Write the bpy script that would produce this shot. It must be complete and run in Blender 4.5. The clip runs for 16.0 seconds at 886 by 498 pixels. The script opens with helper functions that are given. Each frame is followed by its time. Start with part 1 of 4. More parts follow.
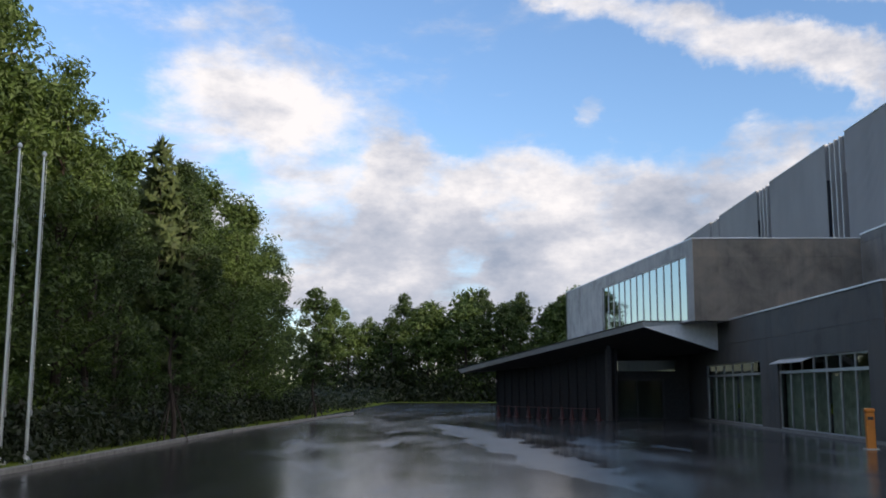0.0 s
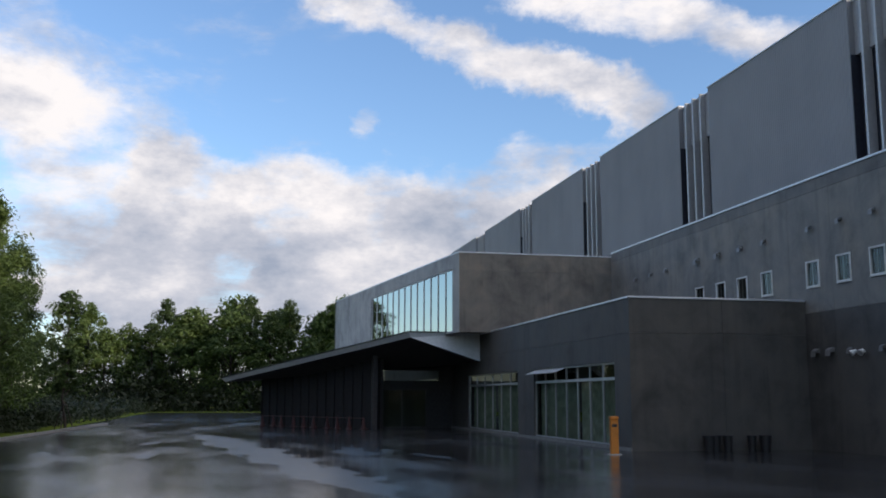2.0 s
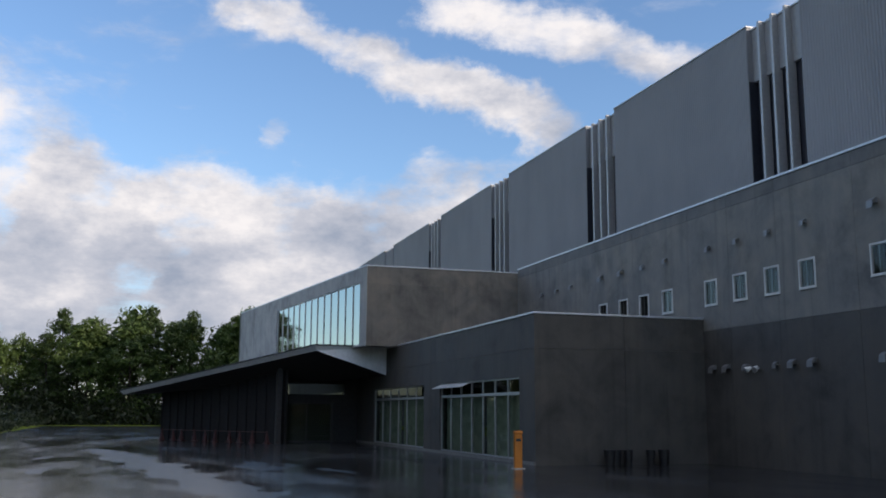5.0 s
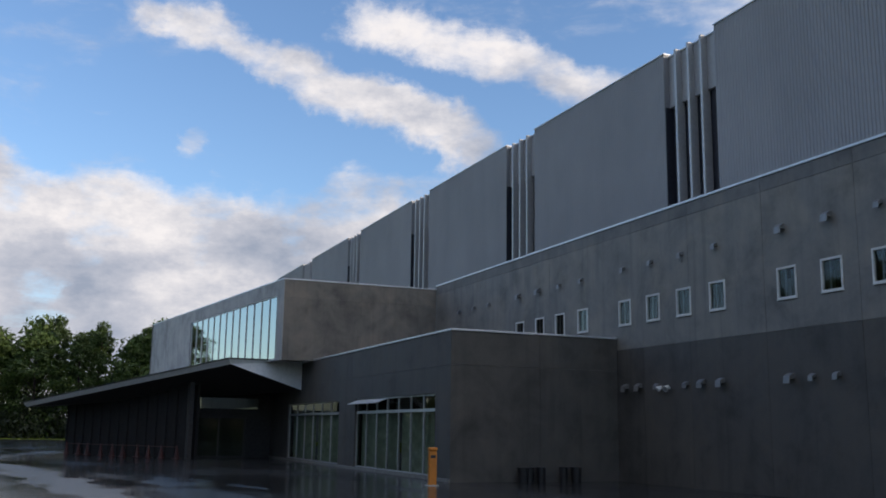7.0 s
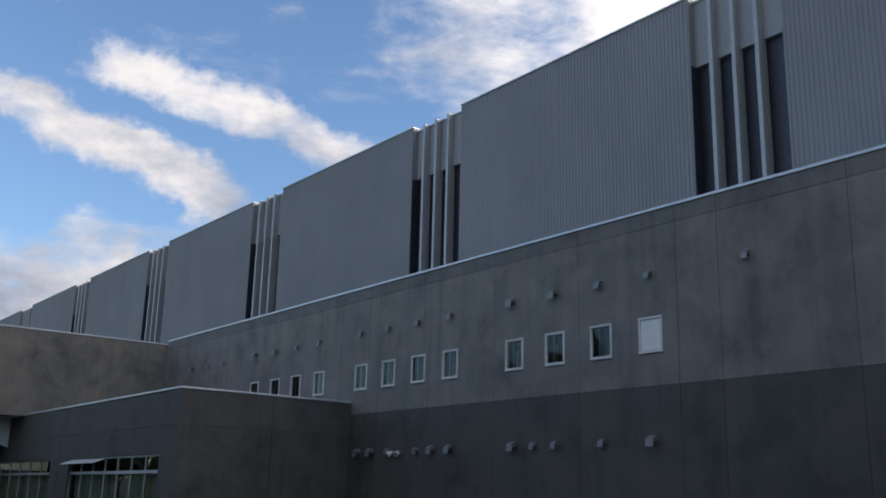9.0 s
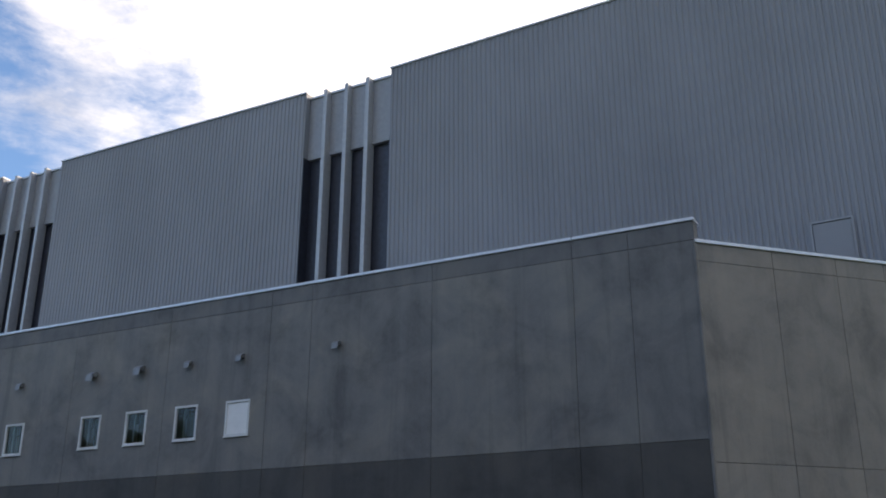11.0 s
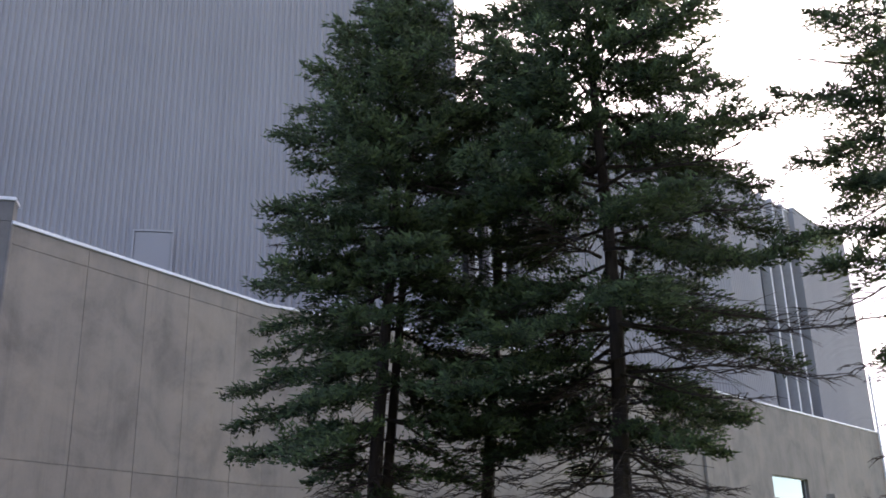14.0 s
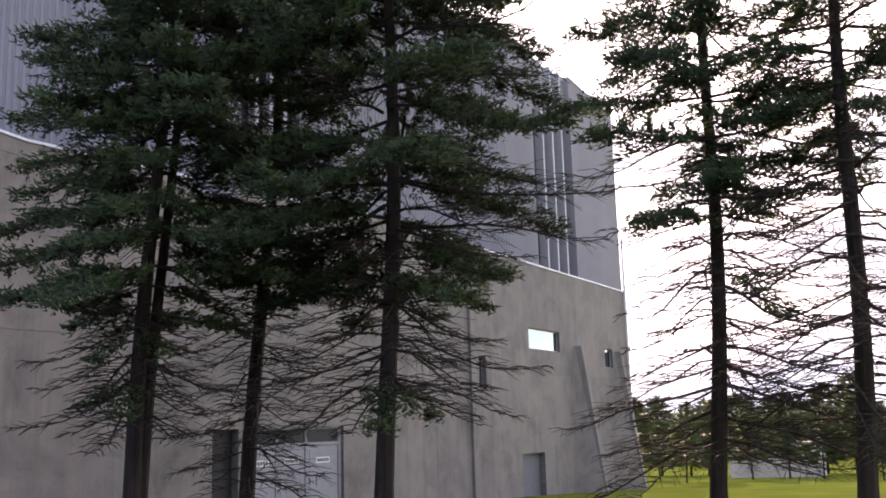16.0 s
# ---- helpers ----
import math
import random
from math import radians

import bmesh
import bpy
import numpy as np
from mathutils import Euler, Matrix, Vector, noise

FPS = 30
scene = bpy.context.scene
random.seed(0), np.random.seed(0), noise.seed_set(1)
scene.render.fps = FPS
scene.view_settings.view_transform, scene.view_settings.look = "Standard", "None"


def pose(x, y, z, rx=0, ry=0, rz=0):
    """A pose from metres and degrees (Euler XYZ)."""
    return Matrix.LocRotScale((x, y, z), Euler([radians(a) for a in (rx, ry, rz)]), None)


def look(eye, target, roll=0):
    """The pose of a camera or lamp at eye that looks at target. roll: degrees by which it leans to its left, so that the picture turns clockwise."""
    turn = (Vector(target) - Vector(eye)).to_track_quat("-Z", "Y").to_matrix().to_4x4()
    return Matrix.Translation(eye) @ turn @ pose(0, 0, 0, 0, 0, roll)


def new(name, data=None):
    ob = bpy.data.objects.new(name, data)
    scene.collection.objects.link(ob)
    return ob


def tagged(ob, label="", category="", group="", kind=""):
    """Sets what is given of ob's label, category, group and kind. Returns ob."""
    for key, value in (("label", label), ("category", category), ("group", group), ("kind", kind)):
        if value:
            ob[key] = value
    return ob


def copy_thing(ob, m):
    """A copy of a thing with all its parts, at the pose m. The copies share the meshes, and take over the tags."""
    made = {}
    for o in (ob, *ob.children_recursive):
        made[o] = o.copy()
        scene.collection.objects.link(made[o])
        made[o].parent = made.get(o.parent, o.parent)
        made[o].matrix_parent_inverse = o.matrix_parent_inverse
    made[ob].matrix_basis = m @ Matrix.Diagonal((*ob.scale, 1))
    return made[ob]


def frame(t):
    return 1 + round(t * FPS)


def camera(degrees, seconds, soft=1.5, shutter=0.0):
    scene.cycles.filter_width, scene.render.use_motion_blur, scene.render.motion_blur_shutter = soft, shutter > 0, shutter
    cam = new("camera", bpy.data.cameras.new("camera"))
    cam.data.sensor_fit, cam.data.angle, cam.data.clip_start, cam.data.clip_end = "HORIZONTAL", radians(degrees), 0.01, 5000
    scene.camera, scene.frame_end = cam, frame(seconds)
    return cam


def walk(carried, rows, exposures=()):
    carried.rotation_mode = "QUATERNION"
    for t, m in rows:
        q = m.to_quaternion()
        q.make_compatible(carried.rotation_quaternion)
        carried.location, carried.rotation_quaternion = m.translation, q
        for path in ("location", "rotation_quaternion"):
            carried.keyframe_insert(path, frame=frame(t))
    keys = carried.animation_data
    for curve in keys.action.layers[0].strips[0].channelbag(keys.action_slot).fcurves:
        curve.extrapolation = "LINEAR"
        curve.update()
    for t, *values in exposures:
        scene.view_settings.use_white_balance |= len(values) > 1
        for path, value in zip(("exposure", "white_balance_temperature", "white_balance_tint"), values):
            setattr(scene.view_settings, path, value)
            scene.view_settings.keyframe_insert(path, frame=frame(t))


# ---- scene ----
cam = camera(48.98, 16.0, 1.8)
PATH = [
    (0.0, pose(0, 0, 1.7, 98.19, -0.12, 1.26)),
    (0.5, pose(0, 0, 1.7, 98.47, -0.53, -0.82)),
    (1.0, pose(0, 0, 1.7, 97.80, 0.04, -4.06)),
    (1.5, pose(0, 0, 1.7, 98.43, 0.21, -7.97)),
    (2.0, pose(0, 0, 1.7, 98.75, -0.11, -12.31)),
    (2.5, pose(0, 0, 1.7, 99.28, -0.44, -15.53)),
    (3.0, pose(0, 0, 1.7, 99.38, -0.57, -16.88)),
    (3.5, pose(0, 0, 1.7, 99.51, -0.48, -17.59)),
    (4.0, pose(0, 0, 1.7, 99.46, -0.34, -17.64)),
    (6.5, pose(0, 0, 1.7, 100.25, -0.46, -19.85)),
    (7.0, pose(0, 0, 1.7, 100.56, -0.82, -22.71)),
    (7.5, pose(0, 0, 1.7, 101.16, -1.12, -26.57)),
    (8.0, pose(0, 0, 1.7, 101.94, -1.36, -30.47)),
    (10.5, pose(0, 0, 1.7, 108.83, -0.42, -54.78)),
    (11.0, pose(0, 0, 1.7, 109.65, -0.20, -62.17)),
    (11.5, pose(0, 0, 1.7, 110.98, 0.50, -66.46)),
    (12.0, pose(0, 0, 1.7, 112.16, 1.11, -71.13)),
    (12.5, pose(0, 0, 1.7, 112.87, 0.95, -81.14)),
    (13.0, pose(0, 0, 1.7, 112.74, 0.99, -92.17)),
    (13.5, pose(0, 0, 1.7, 111.90, 1.10, -98.45)),
    (14.0, pose(0, 0, 1.7, 109.27, 1.28, -102.45)),
    (14.5, pose(0, 0, 1.7, 107.05, 1.30, -106.53)),
    (15.0, pose(0, 0, 1.7, 105.37, 1.44, -110.28)),
    (15.5, pose(0, 0, 1.7, 103.00, 1.65, -113.16)),
    (16.0, pose(0, 0, 1.7, 100.28, 1.63, -115.74)),
]
walk(cam, PATH, [(0.0, -0.08, 6560, 15), (8.0, -0.2, 6580, 15), (11.0, 0.17, 6700, 17), (13.0, 0.74, 6900, 25), (14.0, 1.08, 7200, 29), (16.0, 1.05, 7600, 36)])

# ---- world and sun: a low evening sun behind the hall, broken cloud ----
SUN_AZ, SUN_EL = radians(127), radians(15)
SUN_DIR = Vector((math.sin(SUN_AZ) * math.cos(SUN_EL), math.cos(SUN_AZ) * math.cos(SUN_EL), math.sin(SUN_EL)))


def node(nt, kind, at=None, **values):
    n = nt.nodes.new(kind)
    for key, value in values.items():
        n.inputs[key.replace("_", " ")].default_value = value
    return n


def calc(nt, op, a, b=None, c=None, clamp=False):
    n = nt.nodes.new("ShaderNodeMath")
    n.operation, n.use_clamp = op, clamp
    for i, v in enumerate((a, b, c)):
        if v is None:
            continue
        if isinstance(v, (int, float)):
            n.inputs[i].default_value = v
        else:
            nt.links.new(v, n.inputs[i])
    return n.outputs[0]


def ramp(nt, fac, stops):
    n = nt.nodes.new("ShaderNodeValToRGB")
    while len(n.color_ramp.elements) < len(stops):
        n.color_ramp.elements.new(0.5)
    for e, (p, c) in zip(n.color_ramp.elements, stops):
        e.position = p
        e.color = (*c, 1) if len(c) == 3 else (c[0], c[0], c[0], 1)
    nt.links.new(fac, n.inputs[0])
    return n.outputs[0]


def fbm(nt, vec, scale, detail=5, rough=0.55, distort=0.0):
    n = node(nt, "ShaderNodeTexNoise", Scale=scale, Detail=detail, Roughness=rough, Distortion=distort)
    nt.links.new(vec, n.inputs["Vector"])
    return n.outputs[0]


def mixed(nt, fac, a, b, blend="MIX"):
    n = nt.nodes.new("ShaderNodeMix")
    n.data_type, n.blend_type = "RGBA", blend
    for sock, v in ((n.inputs[0], fac), (n.inputs[6], a), (n.inputs[7], b)):
        if isinstance(v, (int, float)):
            sock.default_value = v
        elif isinstance(v, tuple):
            sock.default_value = (*v, 1)
        else:
            nt.links.new(v, sock)
    return n.outputs[2]


def stretch3(nt, vec, sx, sy, sz):
    m = nt.nodes.new("ShaderNodeMapping")
    m.inputs["Scale"].default_value = (sx, sy, sz)
    nt.links.new(vec, m.inputs[0])
    return m.outputs[0]


def aim(az, el):
    a, e = radians(az), radians(el)
    return (math.sin(a) * math.cos(e), math.cos(a) * math.cos(e), math.sin(e))


def build_world():
    w = bpy.data.worlds.new("evening_sky")
    scene.world = w
    w.use_nodes = True
    nt = w.node_tree
    nt.nodes.clear()
    sky = nt.nodes.new("ShaderNodeTexSky")
    sky.sky_type, sky.sun_disc = "NISHITA", False
    sky.sun_elevation, sky.sun_rotation = SUN_EL, SUN_AZ
    sky.air_density, sky.dust_density, sky.ozone_density = 1.0, 0.3, 3.5
    co = nt.nodes.new("ShaderNodeTexCoord").outputs["Generated"]
    sep = nt.nodes.new("ShaderNodeSeparateXYZ")
    nt.links.new(co, sep.inputs[0])
    den = calc(nt, "ADD", calc(nt, "MAXIMUM", sep.outputs[2], 0.0), 0.12)
    flat = nt.nodes.new("ShaderNodeCombineXYZ")
    nt.links.new(calc(nt, "DIVIDE", sep.outputs[0], den), flat.inputs[0])
    nt.links.new(calc(nt, "DIVIDE", sep.outputs[1], den), flat.inputs[1])

    warp = node(nt, "ShaderNodeTexNoise", Scale=11.0, Detail=7.0, Roughness=0.62)
    nt.links.new(co, warp.inputs["Vector"])
    off = nt.nodes.new("ShaderNodeVectorMath")
    off.operation = "MULTIPLY_ADD"
    nt.links.new(warp.outputs["Color"], off.inputs[0])
    off.inputs[1].default_value, off.inputs[2].default_value = (0.12, 0.12, 0.06), (-0.06, -0.06, -0.03)
    bent = nt.nodes.new("ShaderNodeVectorMath")
    nt.links.new(co, bent.inputs[0])
    nt.links.new(off.outputs[0], bent.inputs[1])
    unit = nt.nodes.new("ShaderNodeVectorMath")
    unit.operation = "NORMALIZE"
    nt.links.new(bent.outputs[0], unit.inputs[0])

    def cap(az, el, inner, outer, amount):
        d = nt.nodes.new("ShaderNodeVectorMath")
        d.operation = "DOT_PRODUCT"
        nt.links.new(unit.outputs[0], d.inputs[0])
        d.inputs[1].default_value = aim(az, el)
        m = nt.nodes.new("ShaderNodeMapRange")
        m.interpolation_type = "SMOOTHSTEP"
        m.inputs["From Min"].default_value = math.cos(radians(outer))
        m.inputs["From Max"].default_value = math.cos(radians(inner))
        m.inputs["To Max"].default_value = amount
        nt.links.new(d.outputs["Value"], m.inputs["Value"])
        return m.outputs[0]

    total = None
    for c in CLOUDS:
        v = cap(*c)
        total = v if total is None else calc(nt, "ADD", total, v)
    big = fbm(nt, flat.outputs[0], 0.9, 8, 0.6, 0.5)
    fine = fbm(nt, stretch3(nt, co, 5.0, 5.0, 13.0), 1.0, 8, 0.6, 0.3)
    wisp = fbm(nt, stretch3(nt, co, 15.0, 15.0, 38.0), 1.0, 7, 0.62, 0.4)
    n = calc(nt, "ADD", calc(nt, "MULTIPLY", big, 0.38), calc(nt, "MULTIPLY", fine, 0.40))
    n = calc(nt, "ADD", n, calc(nt, "MULTIPLY", wisp, 0.22))
    dens = calc(nt, "ADD", calc(nt, "MULTIPLY", calc(nt, "SUBTRACT", n, 0.5), 3.3), total)
    m = nt.nodes.new("ShaderNodeMapRange")
    m.interpolation_type = "SMOOTHSTEP"
    m.inputs["From Min"].default_value, m.inputs["From Max"].default_value = 0.14, 0.82
    nt.links.new(dens, m.inputs["Value"])
    shade = ramp(nt, calc(nt, "MULTIPLY_ADD", fbm(nt, stretch3(nt, co, 6.0, 6.0, 11.0), 1.0, 7, 0.62), 1.7, calc(nt, "MULTIPLY_ADD", sep.outputs[2], 0.9, -0.34)),
                 [(0.38, CLOUD_DARK), (0.62, CLOUD_MID), (0.88, CLOUD_LIGHT)])
    # cloud near the sun glows
    glow = nt.nodes.new("ShaderNodeVectorMath")
    glow.operation = "DOT_PRODUCT"
    nt.links.new(co, glow.inputs[0])
    glow.inputs[1].default_value = SUN_DIR
    near = nt.nodes.new("ShaderNodeMapRange")
    near.interpolation_type = "SMOOTHSTEP"
    near.inputs["From Min"].default_value, near.inputs["From Max"].default_value = 0.0, 0.95
    near.inputs["To Min"].default_value, near.inputs["To Max"].default_value = 1.0, 1.9
    nt.links.new(glow.outputs["Value"], near.inputs["Value"])
    shade = mixed(nt, 1.0, shade, near.outputs[0], "MULTIPLY")
    skyc = mixed(nt, 1.0, sky.outputs[0], (SKY_GAIN, SKY_GAIN, SKY_GAIN), "MULTIPLY")
    col = mixed(nt, m.outputs[0], skyc, shade)
    bg = nt.nodes.new("ShaderNodeBackground")
    nt.links.new(col, bg.inputs[0])
    bg.inputs[1].default_value = 1.0
    out = nt.nodes.new("ShaderNodeOutputWorld")
    nt.links.new(bg.outputs[0], out.inputs[0])


SKY_GAIN = 0.25
CLOUD_LIGHT, CLOUD_MID, CLOUD_DARK = (1.04, 1.03, 1.01), (0.63, 0.67, 0.74), (0.38, 0.45, 0.56)
# azimuth, elevation, inner and outer radius in degrees, amount
# the cap at azimuth -120 is out of view, added to whiten the western light
CLOUDS = [(-18, 20, 3, 8, 0.24), (-13, 17.5, 2, 6, 0.24), (-8, 14, 2, 6, 0.36), (-14, 11, 4, 9, 0.36), (-3, 11.5, 2, 4.5, 0.65), (3, 10.5, 2, 5, 0.7),
          (9, 9.5, 2, 5, 0.7), (13, 10, 1.5, 4.5, 0.6), (17.5, 12.5, 0.8, 3.5, 0.45), (20, 9, 2, 6, 0.45), (-3, 6, 2, 6, 0.45), (6, 5, 2, 6, 0.45),
          (7.5, 16, 0.2, 1.4, 0.3), (-6, 4, 3, 7, 0.6), (5, 3, 3, 7, 0.6), (15, 4, 3, 7, 0.5), (-17, 6, 3, 7, 0.5), (46, 30, 2, 14, 0.6), (70, 34, 10, 24, 1.0), (95, 35, 20, 42, 1.0), (132, 20, 20, 40, 1.0), (-120, 40, 20, 75, 0.44), (25, 20, 5, 14, 0.15)]
CLOUDS += [(4 + 1.4 * k, 23.6 - 0.45 * k, 0.2, 1.65 + 0.06 * k, 0.29 + 0.009 * k) for k in range(16)]
CLOUDS += [(17 + 1.5 * k, 24.0 - 0.42 * k, 0.2, 2.2, 0.29) for k in range(12)]
build_world()
sun = new("sun", bpy.data.lights.new("sun", "SUN"))
sun.data.energy, sun.data.angle, sun.data.color = 4.4, radians(0.8), (1.0, 0.86, 0.66)
sun.matrix_world = look((0, 0, 60), tuple(Vector((0, 0, 60)) - SUN_DIR))

# ---- materials ----


def material(name):
    m = bpy.data.materials.new(name)
    m.use_nodes = True
    nt = m.node_tree
    b = nt.nodes["Principled BSDF"]
    return m, nt, b


def world_co(nt):
    g = nt.nodes.new("ShaderNodeNewGeometry")
    return g.outputs["Position"]


def stretch(nt, vec, sx, sy, sz):
    m = nt.nodes.new("ShaderNodeMapping")
    m.inputs["Scale"].default_value = (sx, sy, sz)
    nt.links.new(vec, m.inputs[0])
    return m.outputs[0]


def relief(nt, b, height, strength, distance=0.02):
    n = nt.nodes.new("ShaderNodeBump")
    n.inputs["Strength"].default_value, n.inputs["Distance"].default_value = strength, distance
    nt.links.new(height, n.inputs["Height"])
    nt.links.new(n.outputs[0], b.inputs["Normal"])


def plain(name, colour, rough=0.6, metal=0.0, vary=0.25, scale=6.0):
    m, nt, b = material(name)
    co = world_co(nt)
    f = fbm(nt, co, scale, 5)
    lo = tuple(c * (1 - vary) for c in colour)
    hi = tuple(min(1, c * (1 + vary)) for c in colour)
    nt.links.new(ramp(nt, f, [(0.3, lo), (0.7, hi)]), b.inputs["Base Color"])
    b.inputs["Roughness"].default_value, b.inputs["Metallic"].default_value = rough, metal
    return m


def concrete(name, base, warm):
    """Cast concrete: cloudy tone, drips, blotches and pin holes."""
    m, nt, b = material(name)
    co = world_co(nt)
    cloud = fbm(nt, co, 0.7, 6, 0.6, 0.8)
    drip = fbm(nt, stretch(nt, co, 2.2, 2.2, 0.12), 1.0, 5, 0.6)
    fine = fbm(nt, co, 14, 4, 0.7)
    info = nt.nodes.new("ShaderNodeObjectInfo").outputs["Random"]
    tone = calc(nt, "ADD", calc(nt, "MULTIPLY", cloud, 0.68), calc(nt, "MULTIPLY", drip, 0.22))
    tone = calc(nt, "ADD", tone, calc(nt, "MULTIPLY", fine, 0.10))
    tone = calc(nt, "ADD", tone, calc(nt, "MULTIPLY", calc(nt, "SUBTRACT", info, 0.5), 0.07))
    c0 = tuple(v * 0.6 for v in base)
    c1 = base
    c2 = tuple(v * w for v, w in zip(base, warm))
    col = ramp(nt, tone, [(0.32, c0), (0.48, c1), (0.64, c2)])
    blot = ramp(nt, fbm(nt, co, 0.65, 8, 0.66, 0.25), [(0.47, (1.0,)), (0.56, (0.90,)), (0.68, (0.66,))])
    runs = ramp(nt, fbm(nt, stretch(nt, co, 3.4, 3.4, 0.16), 1.0, 6, 0.65, 0.4), [(0.32, (0.84,)), (0.44, (1.0,))])
    col = mixed(nt, 1.0, col, runs, "MULTIPLY")
    nt.links.new(mixed(nt, 1.0, col, blot, "MULTIPLY"), b.inputs["Base Color"])
    nt.links.new(ramp(nt, cloud, [(0.3, (0.6,)), (0.7, (0.85,))]), b.inputs["Roughness"])
    relief(nt, b, calc(nt, "ADD", fine, cloud), 0.25, 0.01)
    return m


CONCRETE = concrete("cast_concrete", (0.195, 0.187, 0.175), (1.3, 1.27, 1.2))
# darker concrete for the foot of the long wall and the low wing
CONCRETE_DARK = concrete("dark_concrete", (0.086, 0.081, 0.075), (1.3, 1.26, 1.2))
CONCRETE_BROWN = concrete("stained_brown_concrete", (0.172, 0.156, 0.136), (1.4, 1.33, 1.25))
CONCRETE_HEAD = concrete("grey_top_concrete", (0.155, 0.151, 0.147), (1.3, 1.27, 1.2))
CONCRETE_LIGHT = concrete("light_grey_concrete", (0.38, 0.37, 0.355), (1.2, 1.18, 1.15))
CONCRETE_WARM = concrete("warm_concrete", (0.225, 0.207, 0.186), (1.25, 1.22, 1.18))
CONCRETE_PALE = concrete("pale_concrete", (0.205, 0.192, 0.176), (1.25, 1.22, 1.18))
JOINT = plain("joint_shadow_gap", (0.16, 0.155, 0.15), 0.9)
COPING = plain("coping_metal", (0.62, 0.63, 0.65), 0.4, 0.3, 0.08)
COWL = plain("dull_cowl_metal", (0.24, 0.24, 0.24), 0.5, 0.4, 0.1)
RIB = plain("rib_paint", (0.37, 0.375, 0.39), 0.45, 0.2, 0.08)
RECESS = plain("recess_sheet", (0.29, 0.295, 0.315), 0.5, 0.1, 0.08)
LOUVRE = plain("dark_louvre", (0.034, 0.037, 0.052), 0.4, 0.2, 0.2)
ROOFING = plain("roof_sheet", (0.2, 0.2, 0.21), 0.8)
FRAME_WHITE = plain("window_frame_paint", (0.66, 0.66, 0.64), 0.5, 0.0, 0.08)
FRAME_GREY = plain("aluminium_frame", (0.42, 0.43, 0.44), 0.4, 0.6, 0.08)
BLACK = plain("black_plastic", (0.02, 0.02, 0.022), 0.5)
DOOR_GREY = plain("grey_door_paint", (0.30, 0.31, 0.33), 0.5, 0.0, 0.08)
DOOR_SLATE = plain("slate_door_paint", (0.13, 0.14, 0.16), 0.5, 0.0, 0.1)
LABEL_WHITE = plain("label_white", (0.8, 0.8, 0.78), 0.5, 0.0, 0.04)
LABEL_INK = plain("label_ink", (0.08, 0.08, 0.09), 0.6)
ORANGE = plain("orange_paint", (0.55, 0.19, 0.02), 0.45, 0.0, 0.1)
RED = plain("red_plastic", (0.045, 0.006, 0.006), 0.5, 0.0, 0.1)
# these two near-black colours carry the shade under the entrance canopy
UNDER_CANOPY = plain("under_canopy_shade", (0.04, 0.037, 0.037), 0.85)
SHADED_FRONT = plain("shaded_front_frame", (0.016, 0.015, 0.016), 0.9, 0.0, 0.2)
POLE = plain("flagpole_aluminium", (0.68, 0.69, 0.70), 0.3, 0.7, 0.05)
KERB = plain("kerb_concrete", (0.20, 0.195, 0.185), 0.8, 0.0, 0.25)
# for boards behind the glass; the darkness of unlit rooms is in the colour
UNLIT_ROOM = plain("unlit_room_shade", (0.04, 0.046, 0.034), 0.9)
CURTAIN = plain("pale_green_curtain", (0.40, 0.47, 0.36), 0.9, 0.0, 0.3, 3.0)
PANEL_WHITE = plain("white_fascia", (0.80, 0.80, 0.80), 0.5, 0.0, 0.08)
HOUSE_WALL = plain("far_house_wall", (0.62, 0.60, 0.57), 0.8)


def build_siding():
    m, nt, b = material("corrugated_siding")
    co = world_co(nt)
    f = fbm(nt, stretch(nt, co, 0.3, 0.3, 0.08), 1.0, 5)
    g = fbm(nt, co, 0.18, 4)
    t = calc(nt, "ADD", calc(nt, "MULTIPLY", f, 0.5), calc(nt, "MULTIPLY", g, 0.5))
    nt.links.new(ramp(nt, t, [(0.35, (0.205, 0.21, 0.23)), (0.65, (0.265, 0.27, 0.292))]), b.inputs["Base Color"])
    b.inputs["Roughness"].default_value, b.inputs["Metallic"].default_value = 0.6, 0.1
    return m


